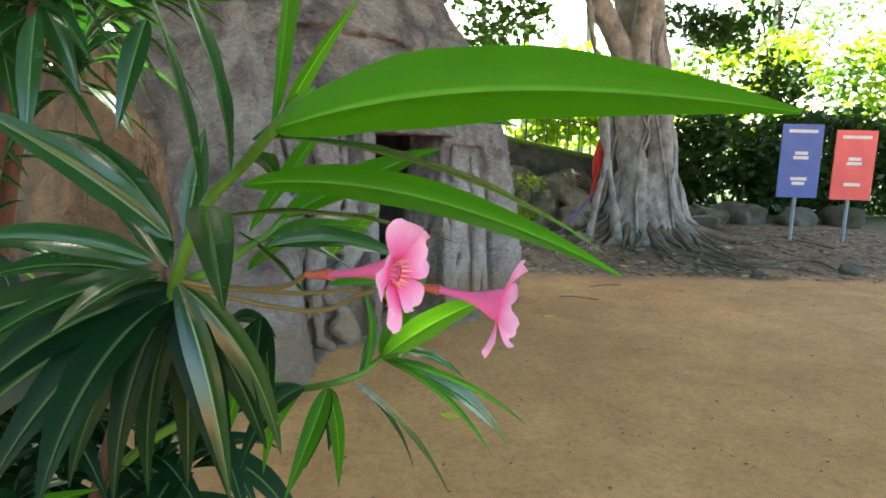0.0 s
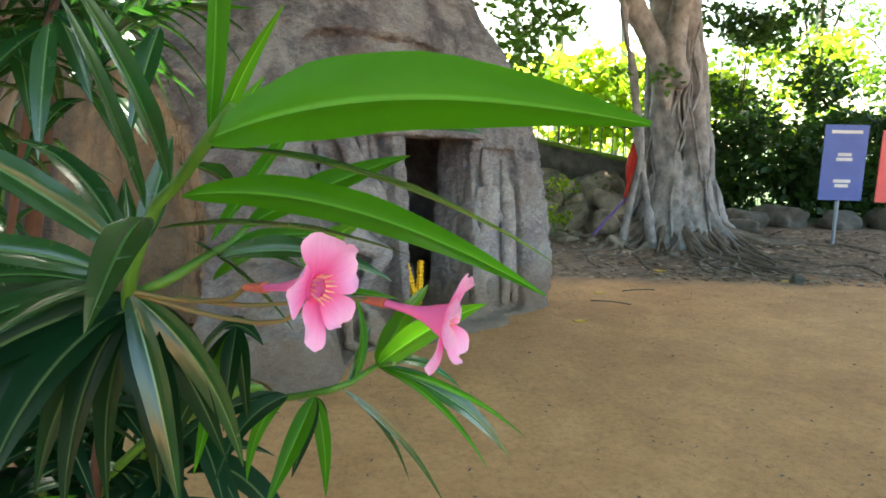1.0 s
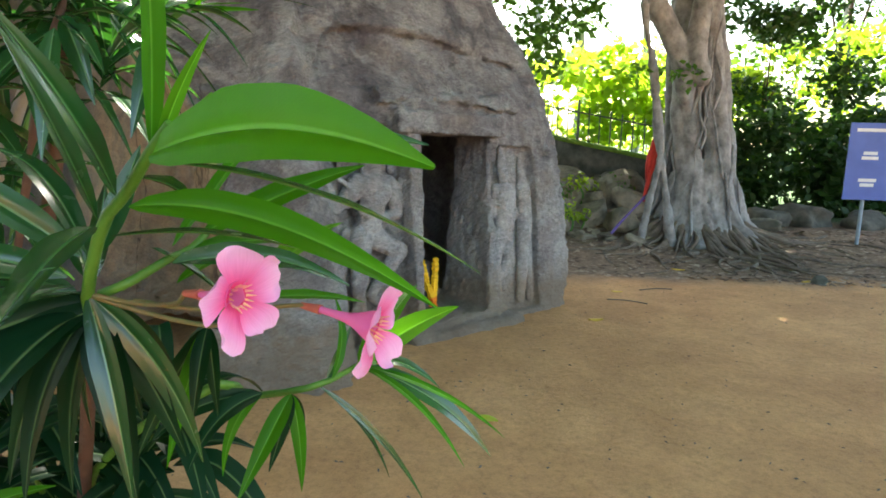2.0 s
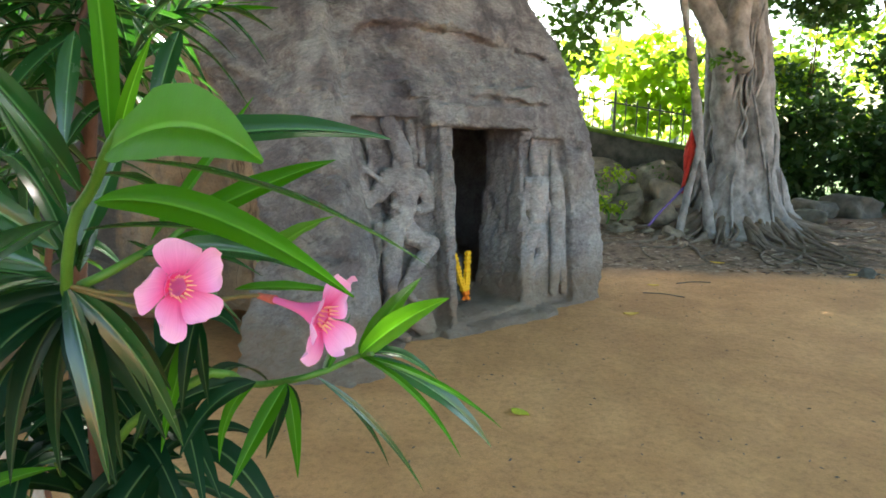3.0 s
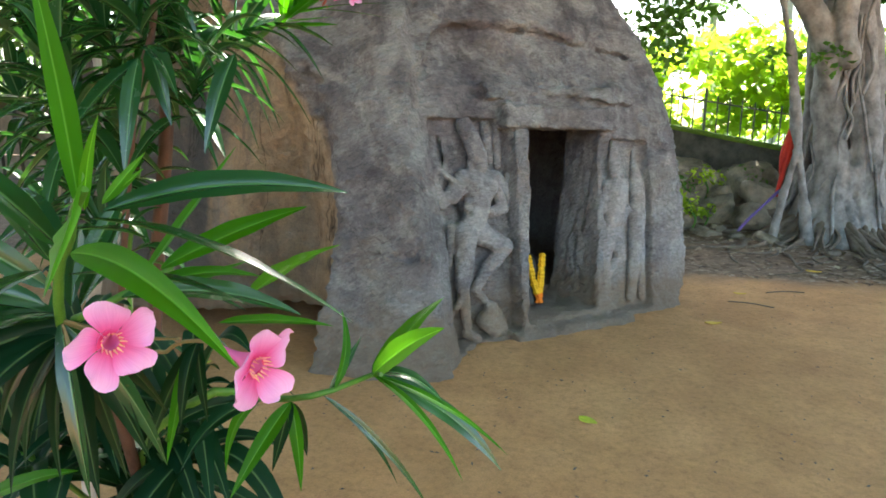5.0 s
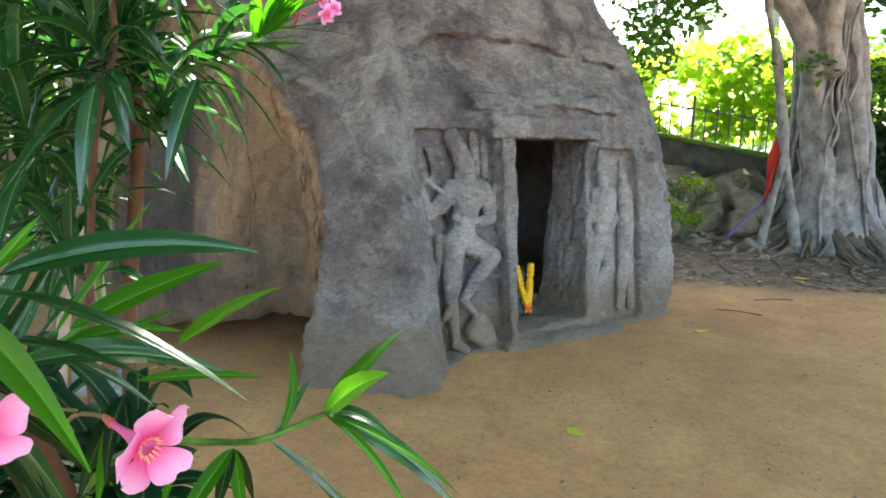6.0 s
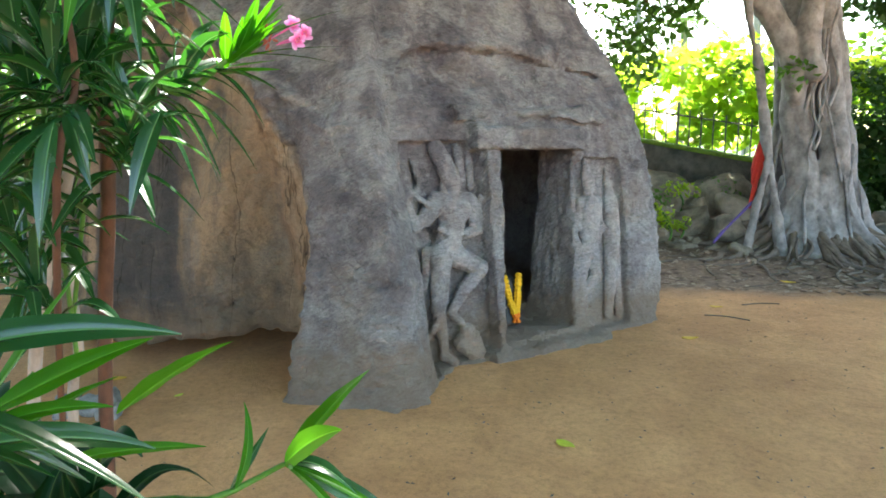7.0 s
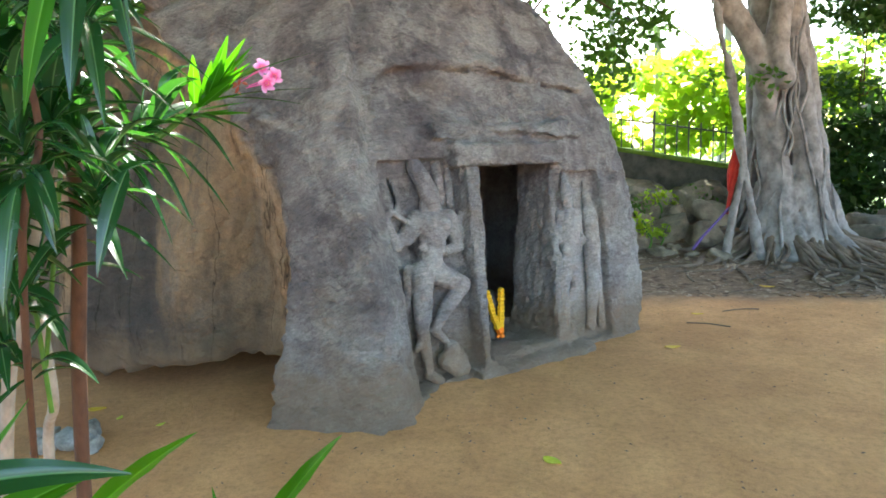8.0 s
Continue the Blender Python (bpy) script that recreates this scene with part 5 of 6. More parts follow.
leaf(near, (0.186, 0.488, 1.621), (0.222, 0.521, 1.522), 0.014, (0.008, -0.002, 0.008), (0.3, -0.9, 0.3), LEAF_DARK)
g = Geo()
g.tube(curve_points([(0.187, 0.496, 1.619), (0.202, 0.498, 1.626), (0.211, 0.515, 1.634), (0.217, 0.531, 1.639), (0.229, 0.550, 1.660)], 12), [0.0026 + (0.0018 - 0.0026) * i / 11 for i in range(12)], 8)
part("twig", g, STEM, near, "thin green side shoot")
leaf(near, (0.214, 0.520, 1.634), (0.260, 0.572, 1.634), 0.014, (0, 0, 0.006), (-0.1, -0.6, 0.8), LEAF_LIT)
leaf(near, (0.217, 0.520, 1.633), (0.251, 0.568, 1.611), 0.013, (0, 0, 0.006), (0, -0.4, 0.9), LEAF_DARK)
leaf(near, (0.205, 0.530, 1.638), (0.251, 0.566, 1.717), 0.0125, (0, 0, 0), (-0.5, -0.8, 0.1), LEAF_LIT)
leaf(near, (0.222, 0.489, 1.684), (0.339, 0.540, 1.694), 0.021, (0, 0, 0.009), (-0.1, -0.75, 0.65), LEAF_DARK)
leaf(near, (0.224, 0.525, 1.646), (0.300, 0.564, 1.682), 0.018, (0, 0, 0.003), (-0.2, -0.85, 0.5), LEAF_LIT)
leaf(near, (0.229, 0.605, 1.612), (0.244, 0.715, 1.630), 0.029, (0, 0, 0.004), (-0.2, -0.85, 0.5), LEAF_YOUNG)
leaf(near, (0.227, 0.492, 1.637), (0.290, 0.570, 1.612), 0.022, (0, 0, 0.009), (-0.05, -0.6, 0.8), LEAF_DARK)
leaf(near, (0.240, 0.554, 1.606), (0.287, 0.618, 1.590), 0.012, (0, 0, 0.003), (-0.1, -0.6, 0.8), LEAF_LIT)
leaf(near, (0.238, 0.474, 1.690), (0.249, 0.493, 1.715), 0.006, (0, 0, 0), (0.2, -0.9, 0.1), LEAF_YOUNG)
leaf(near, (0.238, 0.474, 1.690), (0.249, 0.491, 1.707), 0.0045, (0, 0, 0), (0.2, -0.9, 0.1), LEAF_YOUNG)
leaf(near, (0.230, 0.458, 1.678), (0.224, 0.518, 1.664), 0.013, (0, 0, 0.004), (0, -0.5, 0.8), LEAF_DARK)
leaf(near, (0.207, 0.508, 1.641), (0.231, 0.577, 1.578), 0.014, (0, 0, 0.006), (0, -0.5, 0.8), LEAF_DARK)
leaf(near, (0.199, 0.543, 1.615), (0.221, 0.617, 1.633), 0.013, (0, 0, 0.003), (-0.2, -0.8, 0.5), LEAF_LIT)
g = Geo()
g.tube(curve_points([(0.186, 0.488, 1.621), (0.210, 0.491, 1.617), (0.240, 0.471, 1.624), (0.254, 0.455, 1.633), (0.265, 0.447, 1.635)], 12), [0.0013 + (0.0009 - 0.0013) * i / 11 for i in range(12)], 8)
part("twig", g, STALK, near, "knobbly brown-green flower stalk")
g = Geo()
g.tube(curve_points([(0.186, 0.488, 1.621), (0.211, 0.496, 1.611), (0.249, 0.492, 1.608), (0.270, 0.484, 1.619), (0.293, 0.476, 1.625), (0.305, 0.471, 1.625)], 12), [0.0013 + (0.0009 - 0.0013) * i / 11 for i in range(12)], 8)
part("twig", g, STALK, near, "knobbly brown-green flower stalk")
g = Geo()
g.tube(curve_points([(0.207, 0.492, 1.618), (0.239, 0.488, 1.617), (0.270, 0.484, 1.621)], 12), [0.0013 + (0.0008 - 0.0013) * i / 11 for i in range(12)], 8)
part("twig", g, STALK, near, "knobbly brown-green flower stalk")
part_calyx = Geo()
part_calyx.tube([(0.254, 0.455, 1.633), (0.265, 0.447, 1.635)], [0.0014, 0.0022], 8)
part("calyx", part_calyx, CALYX, near, "dark red calyx")
part_calyx = Geo()
part_calyx.tube([(0.295, 0.476, 1.625), (0.305, 0.471, 1.625)], [0.0014, 0.0022], 8)
part("calyx", part_calyx, CALYX, near, "dark red calyx")
flower(near, (0.265, 0.447, 1.635), (0.292, 0.421, 1.642), (0.90, -0.42, 0.0), 0.0175, 1)
flower(near, (0.305, 0.471, 1.625), (0.329, 0.465, 1.621), (0.96, -0.20, -0.20), 0.0208, 2)
g = Geo()
g.tube(curve_points([(-0.120, 0.850, 1.150), (0.000, 0.720, 1.380), (0.176, 0.614, 1.523), (0.158, 0.722, 1.472), (0.222, 0.707, 1.492), (0.236, 0.795, 1.480), (0.257, 0.771, 1.492)], 18), [0.0045 + (0.0022 - 0.0045) * i / 17 for i in range(18)], 8)
part("twig", g, STEM, near, "pale green low branch")
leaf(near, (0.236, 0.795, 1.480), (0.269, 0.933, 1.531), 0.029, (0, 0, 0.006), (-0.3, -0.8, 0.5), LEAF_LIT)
leaf(near, (0.236, 0.795, 1.480), (0.340, 0.712, 1.566), 0.028, (0, 0, 0.006), (-0.3, -0.85, 0.45), LEAF_YOUNG)
leaf(near, (0.236, 0.795, 1.480), (0.366, 0.835, 1.375), 0.024, (0.01, 0, 0.012), (0.1, -0.5, 0.85), LEAF_DARK)
leaf(near, (0.236, 0.795, 1.480), (0.317, 0.784, 1.467), 0.016, (0, 0, 0.014), (0.1, -0.3, 0.9), LEAF_DARK)
leaf(near, (0.236, 0.795, 1.480), (0.345, 0.759, 1.402), 0.009, (0.006, 0, 0.012), (0.5, -0.5, 0.5), LEAF_LIT)
leaf(near, (0.236, 0.795, 1.480), (0.380, 0.794, 1.417), 0.008, (0.006, 0, 0.01), (0.5, -0.5, 0.5), LEAF_LIT)
leaf(near, (0.223, 0.717, 1.487), (0.272, 0.774, 1.376), 0.007, (0.006, 0, 0.008), (0.6, -0.4, 0.5), LEAF_DARK)
leaf(near, (0.223, 0.717, 1.487), (0.306, 0.779, 1.350), 0.009, (0.006, 0, 0.008), (0.6, -0.4, 0.5), LEAF_DARK)
leaf(near, (0.227, 0.719, 1.491), (0.236, 0.771, 1.529), 0.009, (0, 0, 0), (0.6, -0.6, 0.2), LEAF_DARK)
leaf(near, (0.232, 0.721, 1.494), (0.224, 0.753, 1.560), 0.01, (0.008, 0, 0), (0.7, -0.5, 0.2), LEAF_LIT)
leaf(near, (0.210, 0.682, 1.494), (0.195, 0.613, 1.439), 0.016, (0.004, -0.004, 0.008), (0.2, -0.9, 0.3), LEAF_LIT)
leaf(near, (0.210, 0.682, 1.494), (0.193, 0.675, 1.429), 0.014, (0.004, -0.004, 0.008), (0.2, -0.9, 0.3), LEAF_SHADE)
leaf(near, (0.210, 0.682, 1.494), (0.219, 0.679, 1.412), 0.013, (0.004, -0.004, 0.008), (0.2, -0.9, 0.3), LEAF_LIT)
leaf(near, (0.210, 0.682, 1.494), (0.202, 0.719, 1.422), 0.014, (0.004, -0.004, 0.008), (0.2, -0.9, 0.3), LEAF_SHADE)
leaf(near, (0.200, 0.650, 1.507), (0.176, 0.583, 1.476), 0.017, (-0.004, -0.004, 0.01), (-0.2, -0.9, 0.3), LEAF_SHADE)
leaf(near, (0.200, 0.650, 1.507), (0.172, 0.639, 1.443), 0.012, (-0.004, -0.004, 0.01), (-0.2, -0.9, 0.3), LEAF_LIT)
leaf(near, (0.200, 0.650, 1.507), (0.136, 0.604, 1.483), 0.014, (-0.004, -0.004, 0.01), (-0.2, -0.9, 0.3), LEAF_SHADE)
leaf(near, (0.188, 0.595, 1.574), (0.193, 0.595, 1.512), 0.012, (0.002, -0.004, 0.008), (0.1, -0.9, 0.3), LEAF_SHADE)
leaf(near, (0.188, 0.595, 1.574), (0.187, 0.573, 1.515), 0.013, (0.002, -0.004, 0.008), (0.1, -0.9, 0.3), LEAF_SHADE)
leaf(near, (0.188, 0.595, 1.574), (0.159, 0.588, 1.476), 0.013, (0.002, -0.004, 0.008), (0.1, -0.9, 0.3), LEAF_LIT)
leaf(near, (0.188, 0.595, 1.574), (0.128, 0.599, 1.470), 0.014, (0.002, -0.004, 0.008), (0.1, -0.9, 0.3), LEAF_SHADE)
leaf(near, (-0.014, 0.545, 1.419), (0.094, 0.567, 1.469), 0.02, (0, 0, 0.008), (0, -0.4, 0.9), LEAF_LIT)
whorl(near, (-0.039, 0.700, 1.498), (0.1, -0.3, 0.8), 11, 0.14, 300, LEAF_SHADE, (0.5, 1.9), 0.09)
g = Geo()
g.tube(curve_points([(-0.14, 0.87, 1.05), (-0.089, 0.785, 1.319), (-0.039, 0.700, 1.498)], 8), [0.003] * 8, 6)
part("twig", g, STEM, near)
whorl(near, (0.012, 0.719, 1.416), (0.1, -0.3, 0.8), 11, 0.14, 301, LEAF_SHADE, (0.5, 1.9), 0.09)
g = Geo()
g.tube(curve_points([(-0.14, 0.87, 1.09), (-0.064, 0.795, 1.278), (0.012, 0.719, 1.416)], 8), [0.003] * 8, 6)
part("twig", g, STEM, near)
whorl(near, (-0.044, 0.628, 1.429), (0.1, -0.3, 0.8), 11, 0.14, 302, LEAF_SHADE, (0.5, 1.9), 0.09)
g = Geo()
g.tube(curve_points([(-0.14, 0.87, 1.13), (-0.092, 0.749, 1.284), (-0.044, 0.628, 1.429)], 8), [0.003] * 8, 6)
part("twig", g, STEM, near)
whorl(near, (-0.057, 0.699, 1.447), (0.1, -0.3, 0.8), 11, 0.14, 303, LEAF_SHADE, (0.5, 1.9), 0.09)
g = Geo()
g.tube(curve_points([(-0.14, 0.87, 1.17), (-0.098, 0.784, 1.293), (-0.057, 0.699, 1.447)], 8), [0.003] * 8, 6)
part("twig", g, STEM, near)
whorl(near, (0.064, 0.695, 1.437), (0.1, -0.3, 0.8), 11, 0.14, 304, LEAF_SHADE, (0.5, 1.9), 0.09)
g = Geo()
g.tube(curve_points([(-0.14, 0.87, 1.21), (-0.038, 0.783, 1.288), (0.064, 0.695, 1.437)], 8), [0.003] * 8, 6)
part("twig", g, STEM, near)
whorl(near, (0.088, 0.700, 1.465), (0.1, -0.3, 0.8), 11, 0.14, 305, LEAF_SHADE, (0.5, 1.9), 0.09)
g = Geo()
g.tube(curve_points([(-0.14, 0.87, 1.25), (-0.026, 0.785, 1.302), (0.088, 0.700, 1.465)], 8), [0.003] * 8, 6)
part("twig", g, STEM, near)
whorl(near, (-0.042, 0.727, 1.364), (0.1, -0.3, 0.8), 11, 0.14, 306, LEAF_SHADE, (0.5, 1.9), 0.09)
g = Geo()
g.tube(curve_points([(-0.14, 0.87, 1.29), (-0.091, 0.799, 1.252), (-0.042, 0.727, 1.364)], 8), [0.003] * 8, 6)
part("twig", g, STEM, near)

# the taller oleander behind
tall = empty("oleander_bush", (-1.0, 1.75, 0), "tall oleander with grey and brown stems and pink blossom", "oleander")
for ctrl, r0, r1, mat, lab in (
    ([(-1.02, 1.75, -0.02), (-0.88, 1.65, 0.8), (-0.735, 1.553, 1.35), (-0.588, 1.454, 1.70), (-0.50, 1.37, 1.95), (-0.50, 1.36, 2.5)], 0.021, 0.012, WOOD_BROWN, "dark reddish-brown stem"),
    ([(-1.15, 1.62, -0.02), (-0.98, 1.50, 0.8), (-0.77, 1.386, 1.35), (-0.576, 1.338, 1.736), (-0.45, 1.27, 1.87), (-0.39, 1.22, 1.98)], 0.020, 0.006, WOOD_GREY, "pale grey stem"),
    ([(-1.30, 1.90, -0.02), (-1.15, 1.80, 0.95), (-0.968, 1.679, 1.21), (-0.90, 1.60, 1.6), (-0.95, 1.60, 2.2)], 0.018, 0.010, WOOD_GREY, "thin grey stem"),
    ([(-0.50, 1.37, 1.93), (-0.43, 1.38, 1.955), (-0.352, 1.434, 1.905), (-0.27, 1.516, 1.998), (-0.17, 1.55, 2.05)], 0.010, 0.004, STEM, "green flowering branch"),
    ([(-0.50, 1.37, 1.93), (-0.44, 1.34, 2.02), (-0.36, 1.30, 2.12)], 0.012, 0.006, WOOD_BROWN, "dark forked branch"),
    ([(-0.90, 1.60, 1.5), (-0.65, 1.38, 1.62), (-0.60, 1.33, 1.68)], 0.006, 0.004, STEM, "green shoot"),
    ([(-0.50, 1.36, 2.2), (-0.32, 1.20, 2.14), (-0.20, 1.13, 2.14)], 0.008, 0.005, STEM, "green shoot"),
):
    g = Geo()
    g.tube(curve_points(ctrl, 22), [r0 + (r1 - r0) * i / 21 for i in range(22)], 10, flute=0.15)
    part("stem", g, mat, tall, lab)
for i, (c, axis, count, long) in enumerate((
    ((-0.386, 1.219, 1.965), (0.1, -0.2, 1), 22, 0.17), ((-0.40, 1.10, 1.91), (-0.2, -0.5, 0.9), 14, 0.16), ((-0.437, 1.326, 1.90), (0.3, 0.2, 0.9), 18, 0.16),
    ((-0.352, 1.434, 1.93), (0.7, 0.5, 0.6), 18, 0.16), ((-0.614, 1.351, 1.69), (-0.2, -0.3, 0.9), 16, 0.16), ((-0.50, 1.33, 2.16), (0.2, 0, 1), 18, 0.17),
    ((-0.20, 1.13, 2.14), (0.3, -0.3, 0.6), 16, 0.16), ((-0.433, 1.33, 1.95), (0.1, 0, 1), 12, 0.17), ((-0.95, 1.60, 2.2), (0, 0, 1), 18, 0.17), ((-0.53, 1.20, 1.52), (-0.2, -0.4, 0.9), 12, 0.15),
    ((-0.75, 1.35, 1.58), (-0.1, -0.4, 0.9), 16, 0.17), ((-0.62, 1.22, 1.66), (-0.1, -0.4, 0.9), 14, 0.16), ((-0.95, 1.45, 1.50), (-0.1, -0.4, 0.9), 14, 0.17), ((-0.27, 1.04, 1.92), (0.0, -0.3, 1), 16, 0.15), ((-0.38, 1.0, 1.80), (-0.1, -0.3, 1), 14, 0.15), ((-0.30, 1.22, 1.83), (0.3, 0, 0.9), 16, 0.15), ((-0.55, 1.15, 1.80), (-0.2, -0.2, 1), 20, 0.18), ((-0.70, 1.30, 2.10), (-0.1, -0.3, 1), 20, 0.18), ((-0.48, 1.20, 2.05), (0, -0.2, 1), 20, 0.18), ((-0.62, 1.10, 2.0), (-0.2, -0.3, 1), 20, 0.18), ((-0.90, 1.40, 2.05), (-0.2, -0.2, 1), 20, 0.18), ((-0.85, 1.5, 1.65), (-0.2, -0.2, 1), 18, 0.18), ((-0.75, 1.45, 1.95), (-0.2, -0.2, 1), 20, 0.18), ((-0.62, 1.55, 2.2), (0.1, 0.1, 1), 20, 0.17), ((-0.85, 1.30, 1.80), (-0.3, -0.3, 1), 16, 0.17), ((-0.36, 1.30, 2.13), (0.3, 0, 1), 14, 0.16),
)):
    whorl(tall, c, axis, count, long * 1.2, 200 + i)
for i, c in enumerate(((-0.75, 1.45, 1.95), (-0.62, 1.55, 2.2), (-0.85, 1.30, 1.80), (-0.53, 1.20, 1.52))):
    g = Geo()
    g.tube(curve_points([(-0.78, 1.5, 1.25 + 0.12 * i), Vector((-0.78, 1.5, 1.3 + 0.12 * i)).lerp(Vector(c), 0.6), c], 8), [0.006] * 8, 6)
    part("twig", g, STEM, tall)
# long leaves on the front shoot
leaf(tall, (-0.078, 1.011, 2.165), (-0.069, 0.945, 1.929), 0.04, (0.004, -0.006, 0.012), (0.25, -0.9, 0.3), LEAF_DARK)
leaf(tall, (-0.089, 0.982, 2.131), (-0.107, 0.913, 1.911), 0.028, (0.004, -0.006, 0.012), (0.6, -0.7, 0.3), LEAF_LIT)
leaf(tall, (-0.069, 1.032, 2.151), (-0.004, 0.987, 1.961), 0.034, (0.004, -0.006, 0.012), (-0.2, -0.9, 0.3), LEAF_DARK)
leaf(tall, (-0.206, 0.979, 1.826), (-0.192, 0.923, 1.661), 0.03, (0.004, -0.006, 0.012), (0.3, -0.9, 0.3), LEAF_DARK)
leaf(tall, (-0.136, 1.105, 1.844), (-0.15, 1.039, 1.691), 0.036, (0.004, -0.006, 0.012), (0.2, -0.9, 0.4), LEAF_DARK)
leaf(tall, (-0.279, 1.2, 2.033), (-0.087, 1.189, 1.917), 0.028, (0.004, -0.006, 0.012), (0.0, 0.1, 1), LEAF_DARK)
leaf(tall, (-0.289, 1.073, 1.9), (-0.116, 1.067, 1.82), 0.03, (0.004, -0.006, 0.012), (0.0, 0.1, 1), LEAF_DARK)
leaf(tall, (-0.232, 1.028, 1.849), (-0.166, 0.991, 1.732), 0.032, (0.004, -0.006, 0.012), (0.1, -0.9, 0.3), LEAF_DARK)
leaf(tall, (-0.273, 1.134, 1.932), (-0.09, 1.141, 1.936), 0.026, (0.004, -0.006, 0.012), (0, 0.1, 1), LEAF_DARK)
g = Geo()
g.tube(curve_points([(-1.02, 1.75, 0.3), (-0.85, 1.5, 0.9), (-0.334, 1.082, 1.69), (-0.264, 1.078, 1.891), (-0.195, 1.012, 2.03), (-0.078, 1.011, 2.165)], 22), [0.008 - 0.0002 * i for i in range(22)], 8)
part("stem", g, WOOD_BROWN, tall, "long dark brown shoot")
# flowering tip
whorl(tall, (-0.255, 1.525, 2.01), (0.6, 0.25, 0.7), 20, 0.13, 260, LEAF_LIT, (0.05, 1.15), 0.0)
leaf(tall, (-0.22, 1.53, 2.02), (-0.025, 1.536, 2.069), 0.014, (0, 0, 0.006), (0, -0.2, 1))
leaf(tall, (-0.25, 1.52, 1.99), (-0.05, 1.55, 1.965), 0.014, (0, 0, 0.006), (0, -0.2, 1))
leaf(tall, (-0.25, 1.52, 1.99), (-0.03, 1.56, 2.0), 0.014, (0, 0, 0.004), (0, -0.2, 1))
leaf(tall, (-0.30, 1.48, 1.95), (-0.144, 1.405, 1.83), 0.014, (0, 0, 0.02), (0.2, -0.2, 1))
leaf(tall, (-0.30, 1.48, 1.95), (-0.17, 1.42, 1.92), 0.014, (0, 0, 0.012), (0.1, -0.2, 1))
TIP = Vector((-0.038, 0, -0.006))
for i, (c, b) in enumerate((((-0.115, 1.55, 2.055), (-0.17, 1.55, 2.03)), ((-0.085, 1.545, 2.035), (-0.15, 1.55, 2.02)), ((-0.095, 1.53, 2.02), (-0.15, 1.54, 2.015)))):
    flower(tall, Vector(b) + TIP, Vector(c) + TIP, (0.75, -0.6, 0.3 - 0.3 * i), 0.018, 20 + i)
rb = random.Random(9)
for i in range(9):
    p = Vector((-0.17 + rb.uniform(-0.02, 0.02), 1.545, 2.03 + rb.uniform(-0.03, 0.03))) + TIP
    g = Geo()
    d = Vector((rb.uniform(0.004, 0.014), -0.004, rb.uniform(-0.006, 0.010)))
    g.tube([p, p + d * 0.6, p + d * 1.1, p + d * 1.4], [0.0015, 0.0034, 0.003, 0.0008], 6)
    part("bud", g, CALYX, tall, "small red flower bud")


# ---- on the ground ----
def build_fallen(x, y, size, turn, mat, label):
    z = float(height(np.array(x), np.array(y)))
    g = Geo()
    rows = []
    for i in range(9):
        s = i / 8
        w = size * 0.30 * max(0.04, math.sin(math.pi * s ** 0.8) ** 0.8)
        rows.append([Vector(((s - 0.5) * size, w * k, 0.006 + 0.10 * size * (abs(k) * 0.5 + (s - 0.4) ** 2 * 2.2))) for k in (-1, -0.5, 0, 0.5, 1)])
    g.grid(rows, uv=lambda i, j: (j / 4, i / 8))
    ob = new("fallen_leaf", g.mesh("fallen_leaf", mat))
    ob.matrix_world = pose(x, y, z, 0, 0, turn)
    m = ob.modifiers.new("thick", "SOLIDIFY")
    m.thickness = 0.002
    tagged(ob, label, "leaf", "fallen leaves on the yard")


build_fallen(0.24, 3.94, 0.14, -35, FALLEN_GREEN, "yellow-green fallen leaf on the sand")
build_fallen(1.16, 6.40, 0.15, 10, FALLEN, "yellow fallen leaf curled on the sand")
build_fallen(1.55, 7.75, 0.13, -10, FALLEN, "yellow fallen leaf on the sand")
build_fallen(2.62, 9.35, 0.19, -30, FALLEN, "yellow fallen leaf at the edge of the litter")
build_fallen(4.15, 8.9, 0.15, 25, FALLEN, "yellow fallen leaf on the sand")
build_fallen(-3.3, 4.15, 0.15, 15, FALLEN, "yellow fallen leaf beside the rock")
build_fallen(-2.6, 4.0, 0.07, 60, FALLEN_GREEN, "small pale fallen leaf by the rock")
build_fallen(-3.0, 4.05, 0.07, 100, FALLEN_GREEN, "small pale fallen leaf by the rock")
build_fallen(-0.30, 2.55, 0.09, 40, FALLEN, "small yellow fallen leaf on the sand")
build_fallen(-0.05, 2.30, 0.07, 10, FALLEN, "small yellow fallen leaf on the sand")
for i, (x, y, s) in enumerate(((-2.95, 3.60, 0.12), (-3.12, 3.52, 0.10), (-2.80, 3.55, 0.09), (-3.0, 3.75, 0.10), (-3.25, 3.65, 0.08))):
    build_stone((x, y, s * 0.35), (s, s * 0.9, s * 0.8), 50 + i, "pale limewashed stone set on the sandy ground", LIME, "limewashed stones")


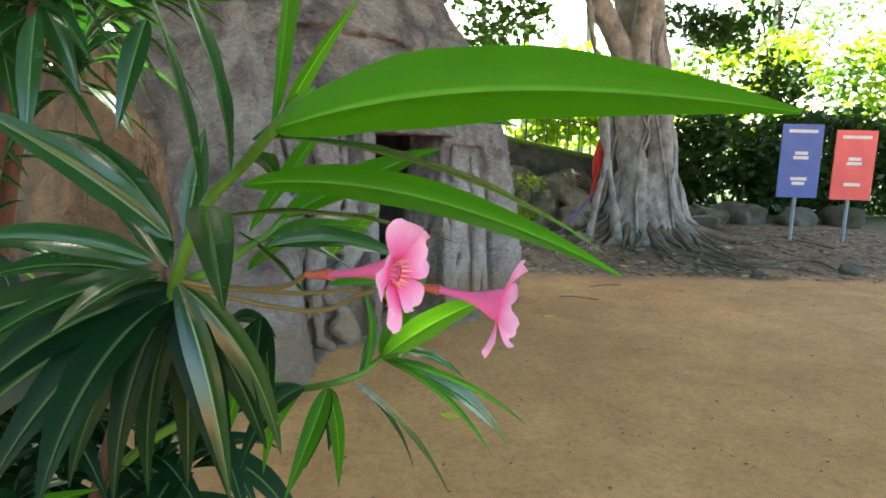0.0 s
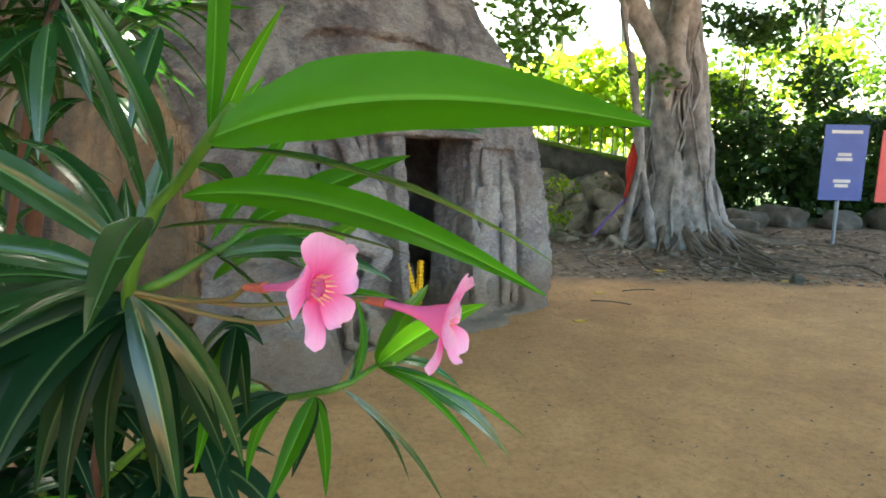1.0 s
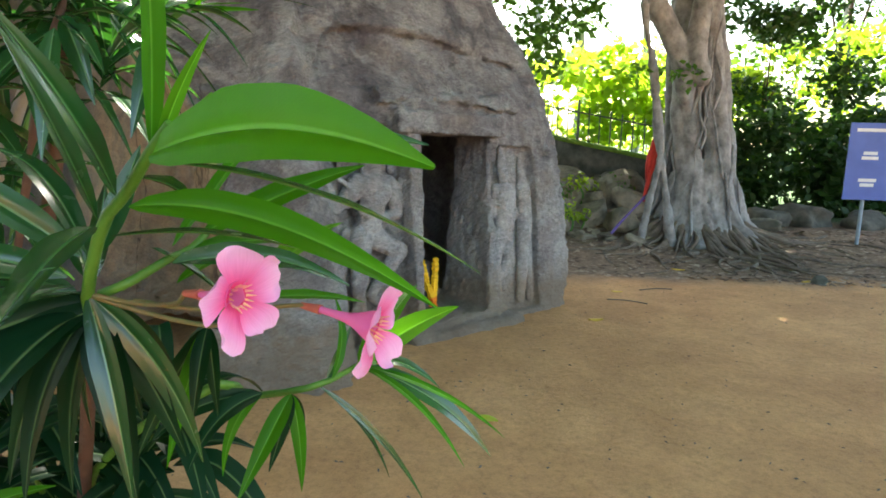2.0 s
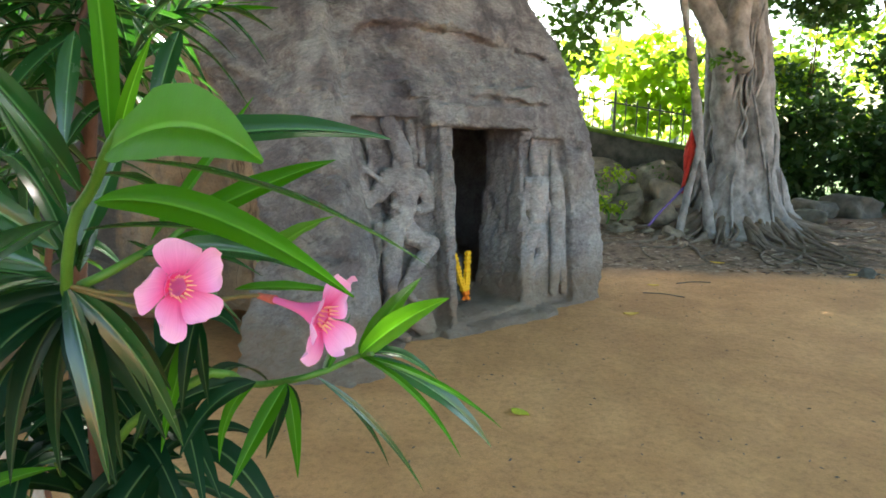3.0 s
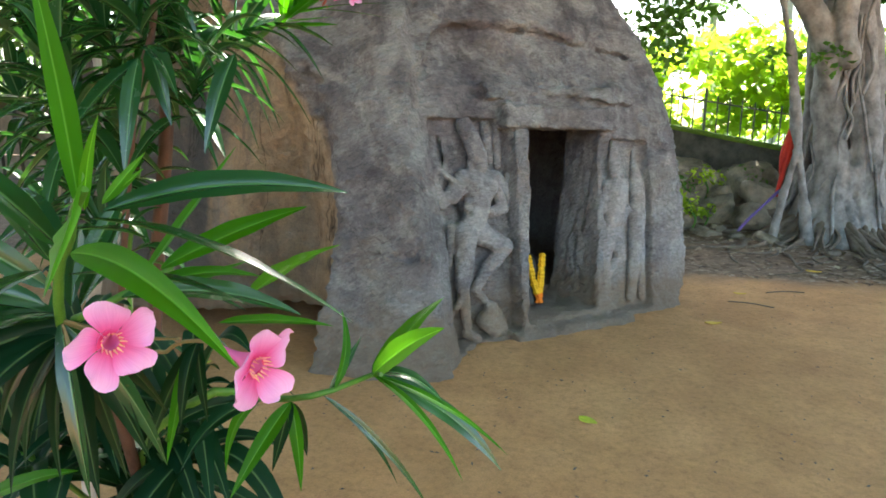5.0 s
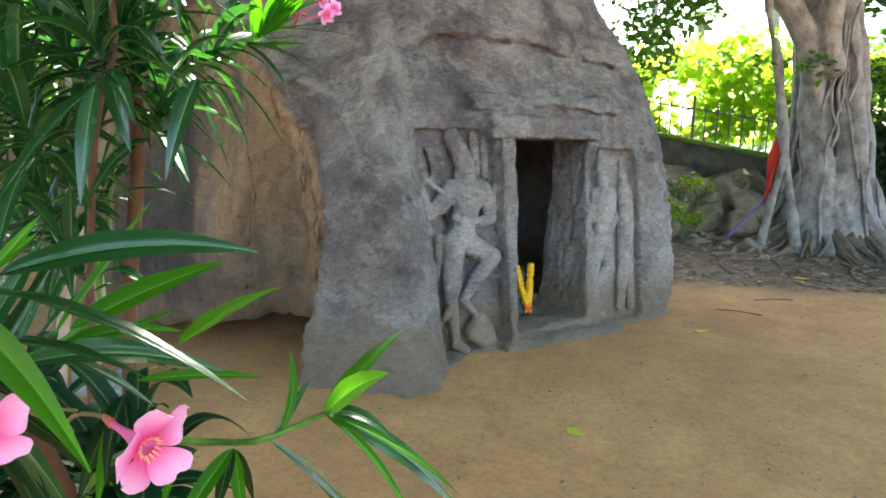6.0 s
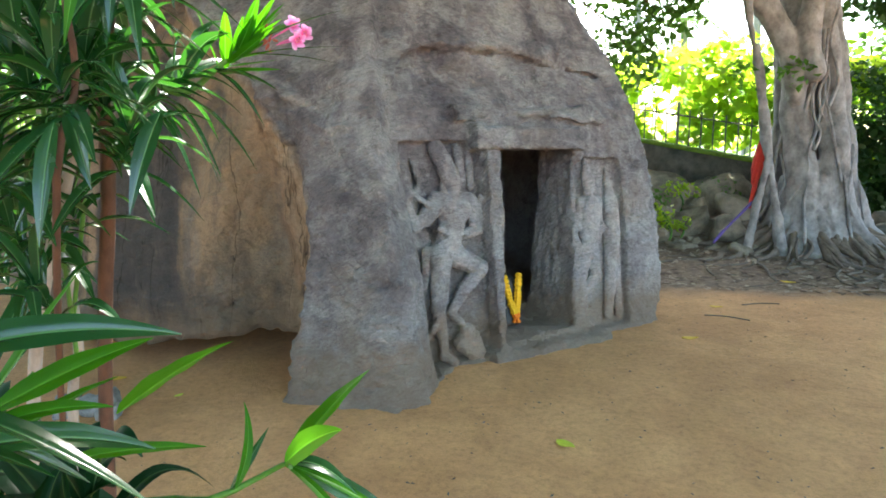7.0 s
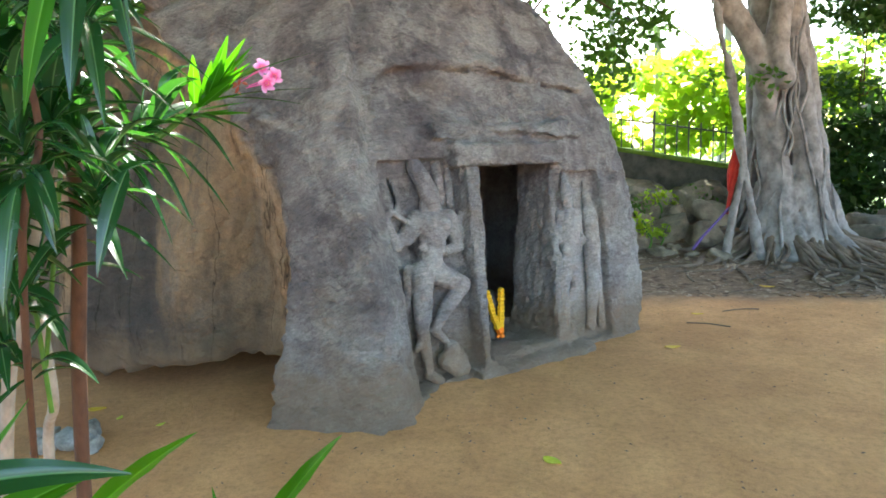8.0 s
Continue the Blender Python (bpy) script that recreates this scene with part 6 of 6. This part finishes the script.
def build_scatter(name, count, area, size, mat, seed, label):
    """Loose bits strewn over the ground as one object."""
    rnd = random.Random(seed)
    xs = np.array([rnd.uniform(area[0], area[1]) for _ in range(count)])
    ys = np.array([rnd.uniform(area[2], area[3]) for _ in range(count)])
    zs = height(xs, ys)
    g = Geo()
    for x, y, z in zip(xs, ys, zs):
        if name != "leaf_litter" and (x < 0.9 and y > 4.9 + (x + 0.8) * 1.16):
            continue
        e = size * rnd.uniform(0.4, 1.4)
        a, tilt = rnd.uniform(0, 6.3), rnd.uniform(-0.5, 0.5)
        t = Vector((math.cos(a), math.sin(a), tilt * 0.5)) * e
        w = Vector((-math.sin(a), math.cos(a), rnd.uniform(-0.4, 0.4))) * e * rnd.uniform(0.2, 0.5)
        c = Vector((x, y, z + e * 0.25))
        if name == "leaf_litter":
            g.poly((c - t, c + w, c + t, c - w))
        else:
            u = Vector((0, 0, e * 0.5))
            for f in ((c - t, c + w, c + u), (c + w, c + t, c + u), (c + t, c - w, c + u), (c - w, c - t, c + u)):
                g.poly(f)
    thing(name, g, mat, label, "litter", kind="stuff", smooth=False)


build_scatter("leaf_litter", 5200, (0.9, 8.0, 8.7, 13.0), 0.055, LITTER, 31, "dry brown leaves and chips under the fig tree")
build_scatter("leaf_litter", 1800, (-0.5, 3.2, 10.5, 14.0), 0.06, LITTER, 32, "dry leaves and twigs on the stony bank")
build_scatter("pebbles", 1300, (-4.5, 6.5, 2.2, 9.2), 0.012, ROOT, 33, "dark crumbs and seeds scattered on sand")
for i, (x, y, a) in enumerate(((2.05, 8.0, 20), (1.6, 7.3, -15), (2.75, 9.3, -40))):
    g = Geo()
    z = float(height(np.array(x), np.array(y))) + 0.008
    d = Vector((math.cos(radians(a)), math.sin(radians(a)), 0)) * 0.22
    g.tube(curve_points([Vector((x, y, z)) - d, (x, y + 0.02, z + 0.008), Vector((x, y, z)) + d], 8), [0.006] * 8, 6)
    thing("dry_twig", g, ROOT, "thin dry brown twig lying on sand", "twig", "twigs on the yard")
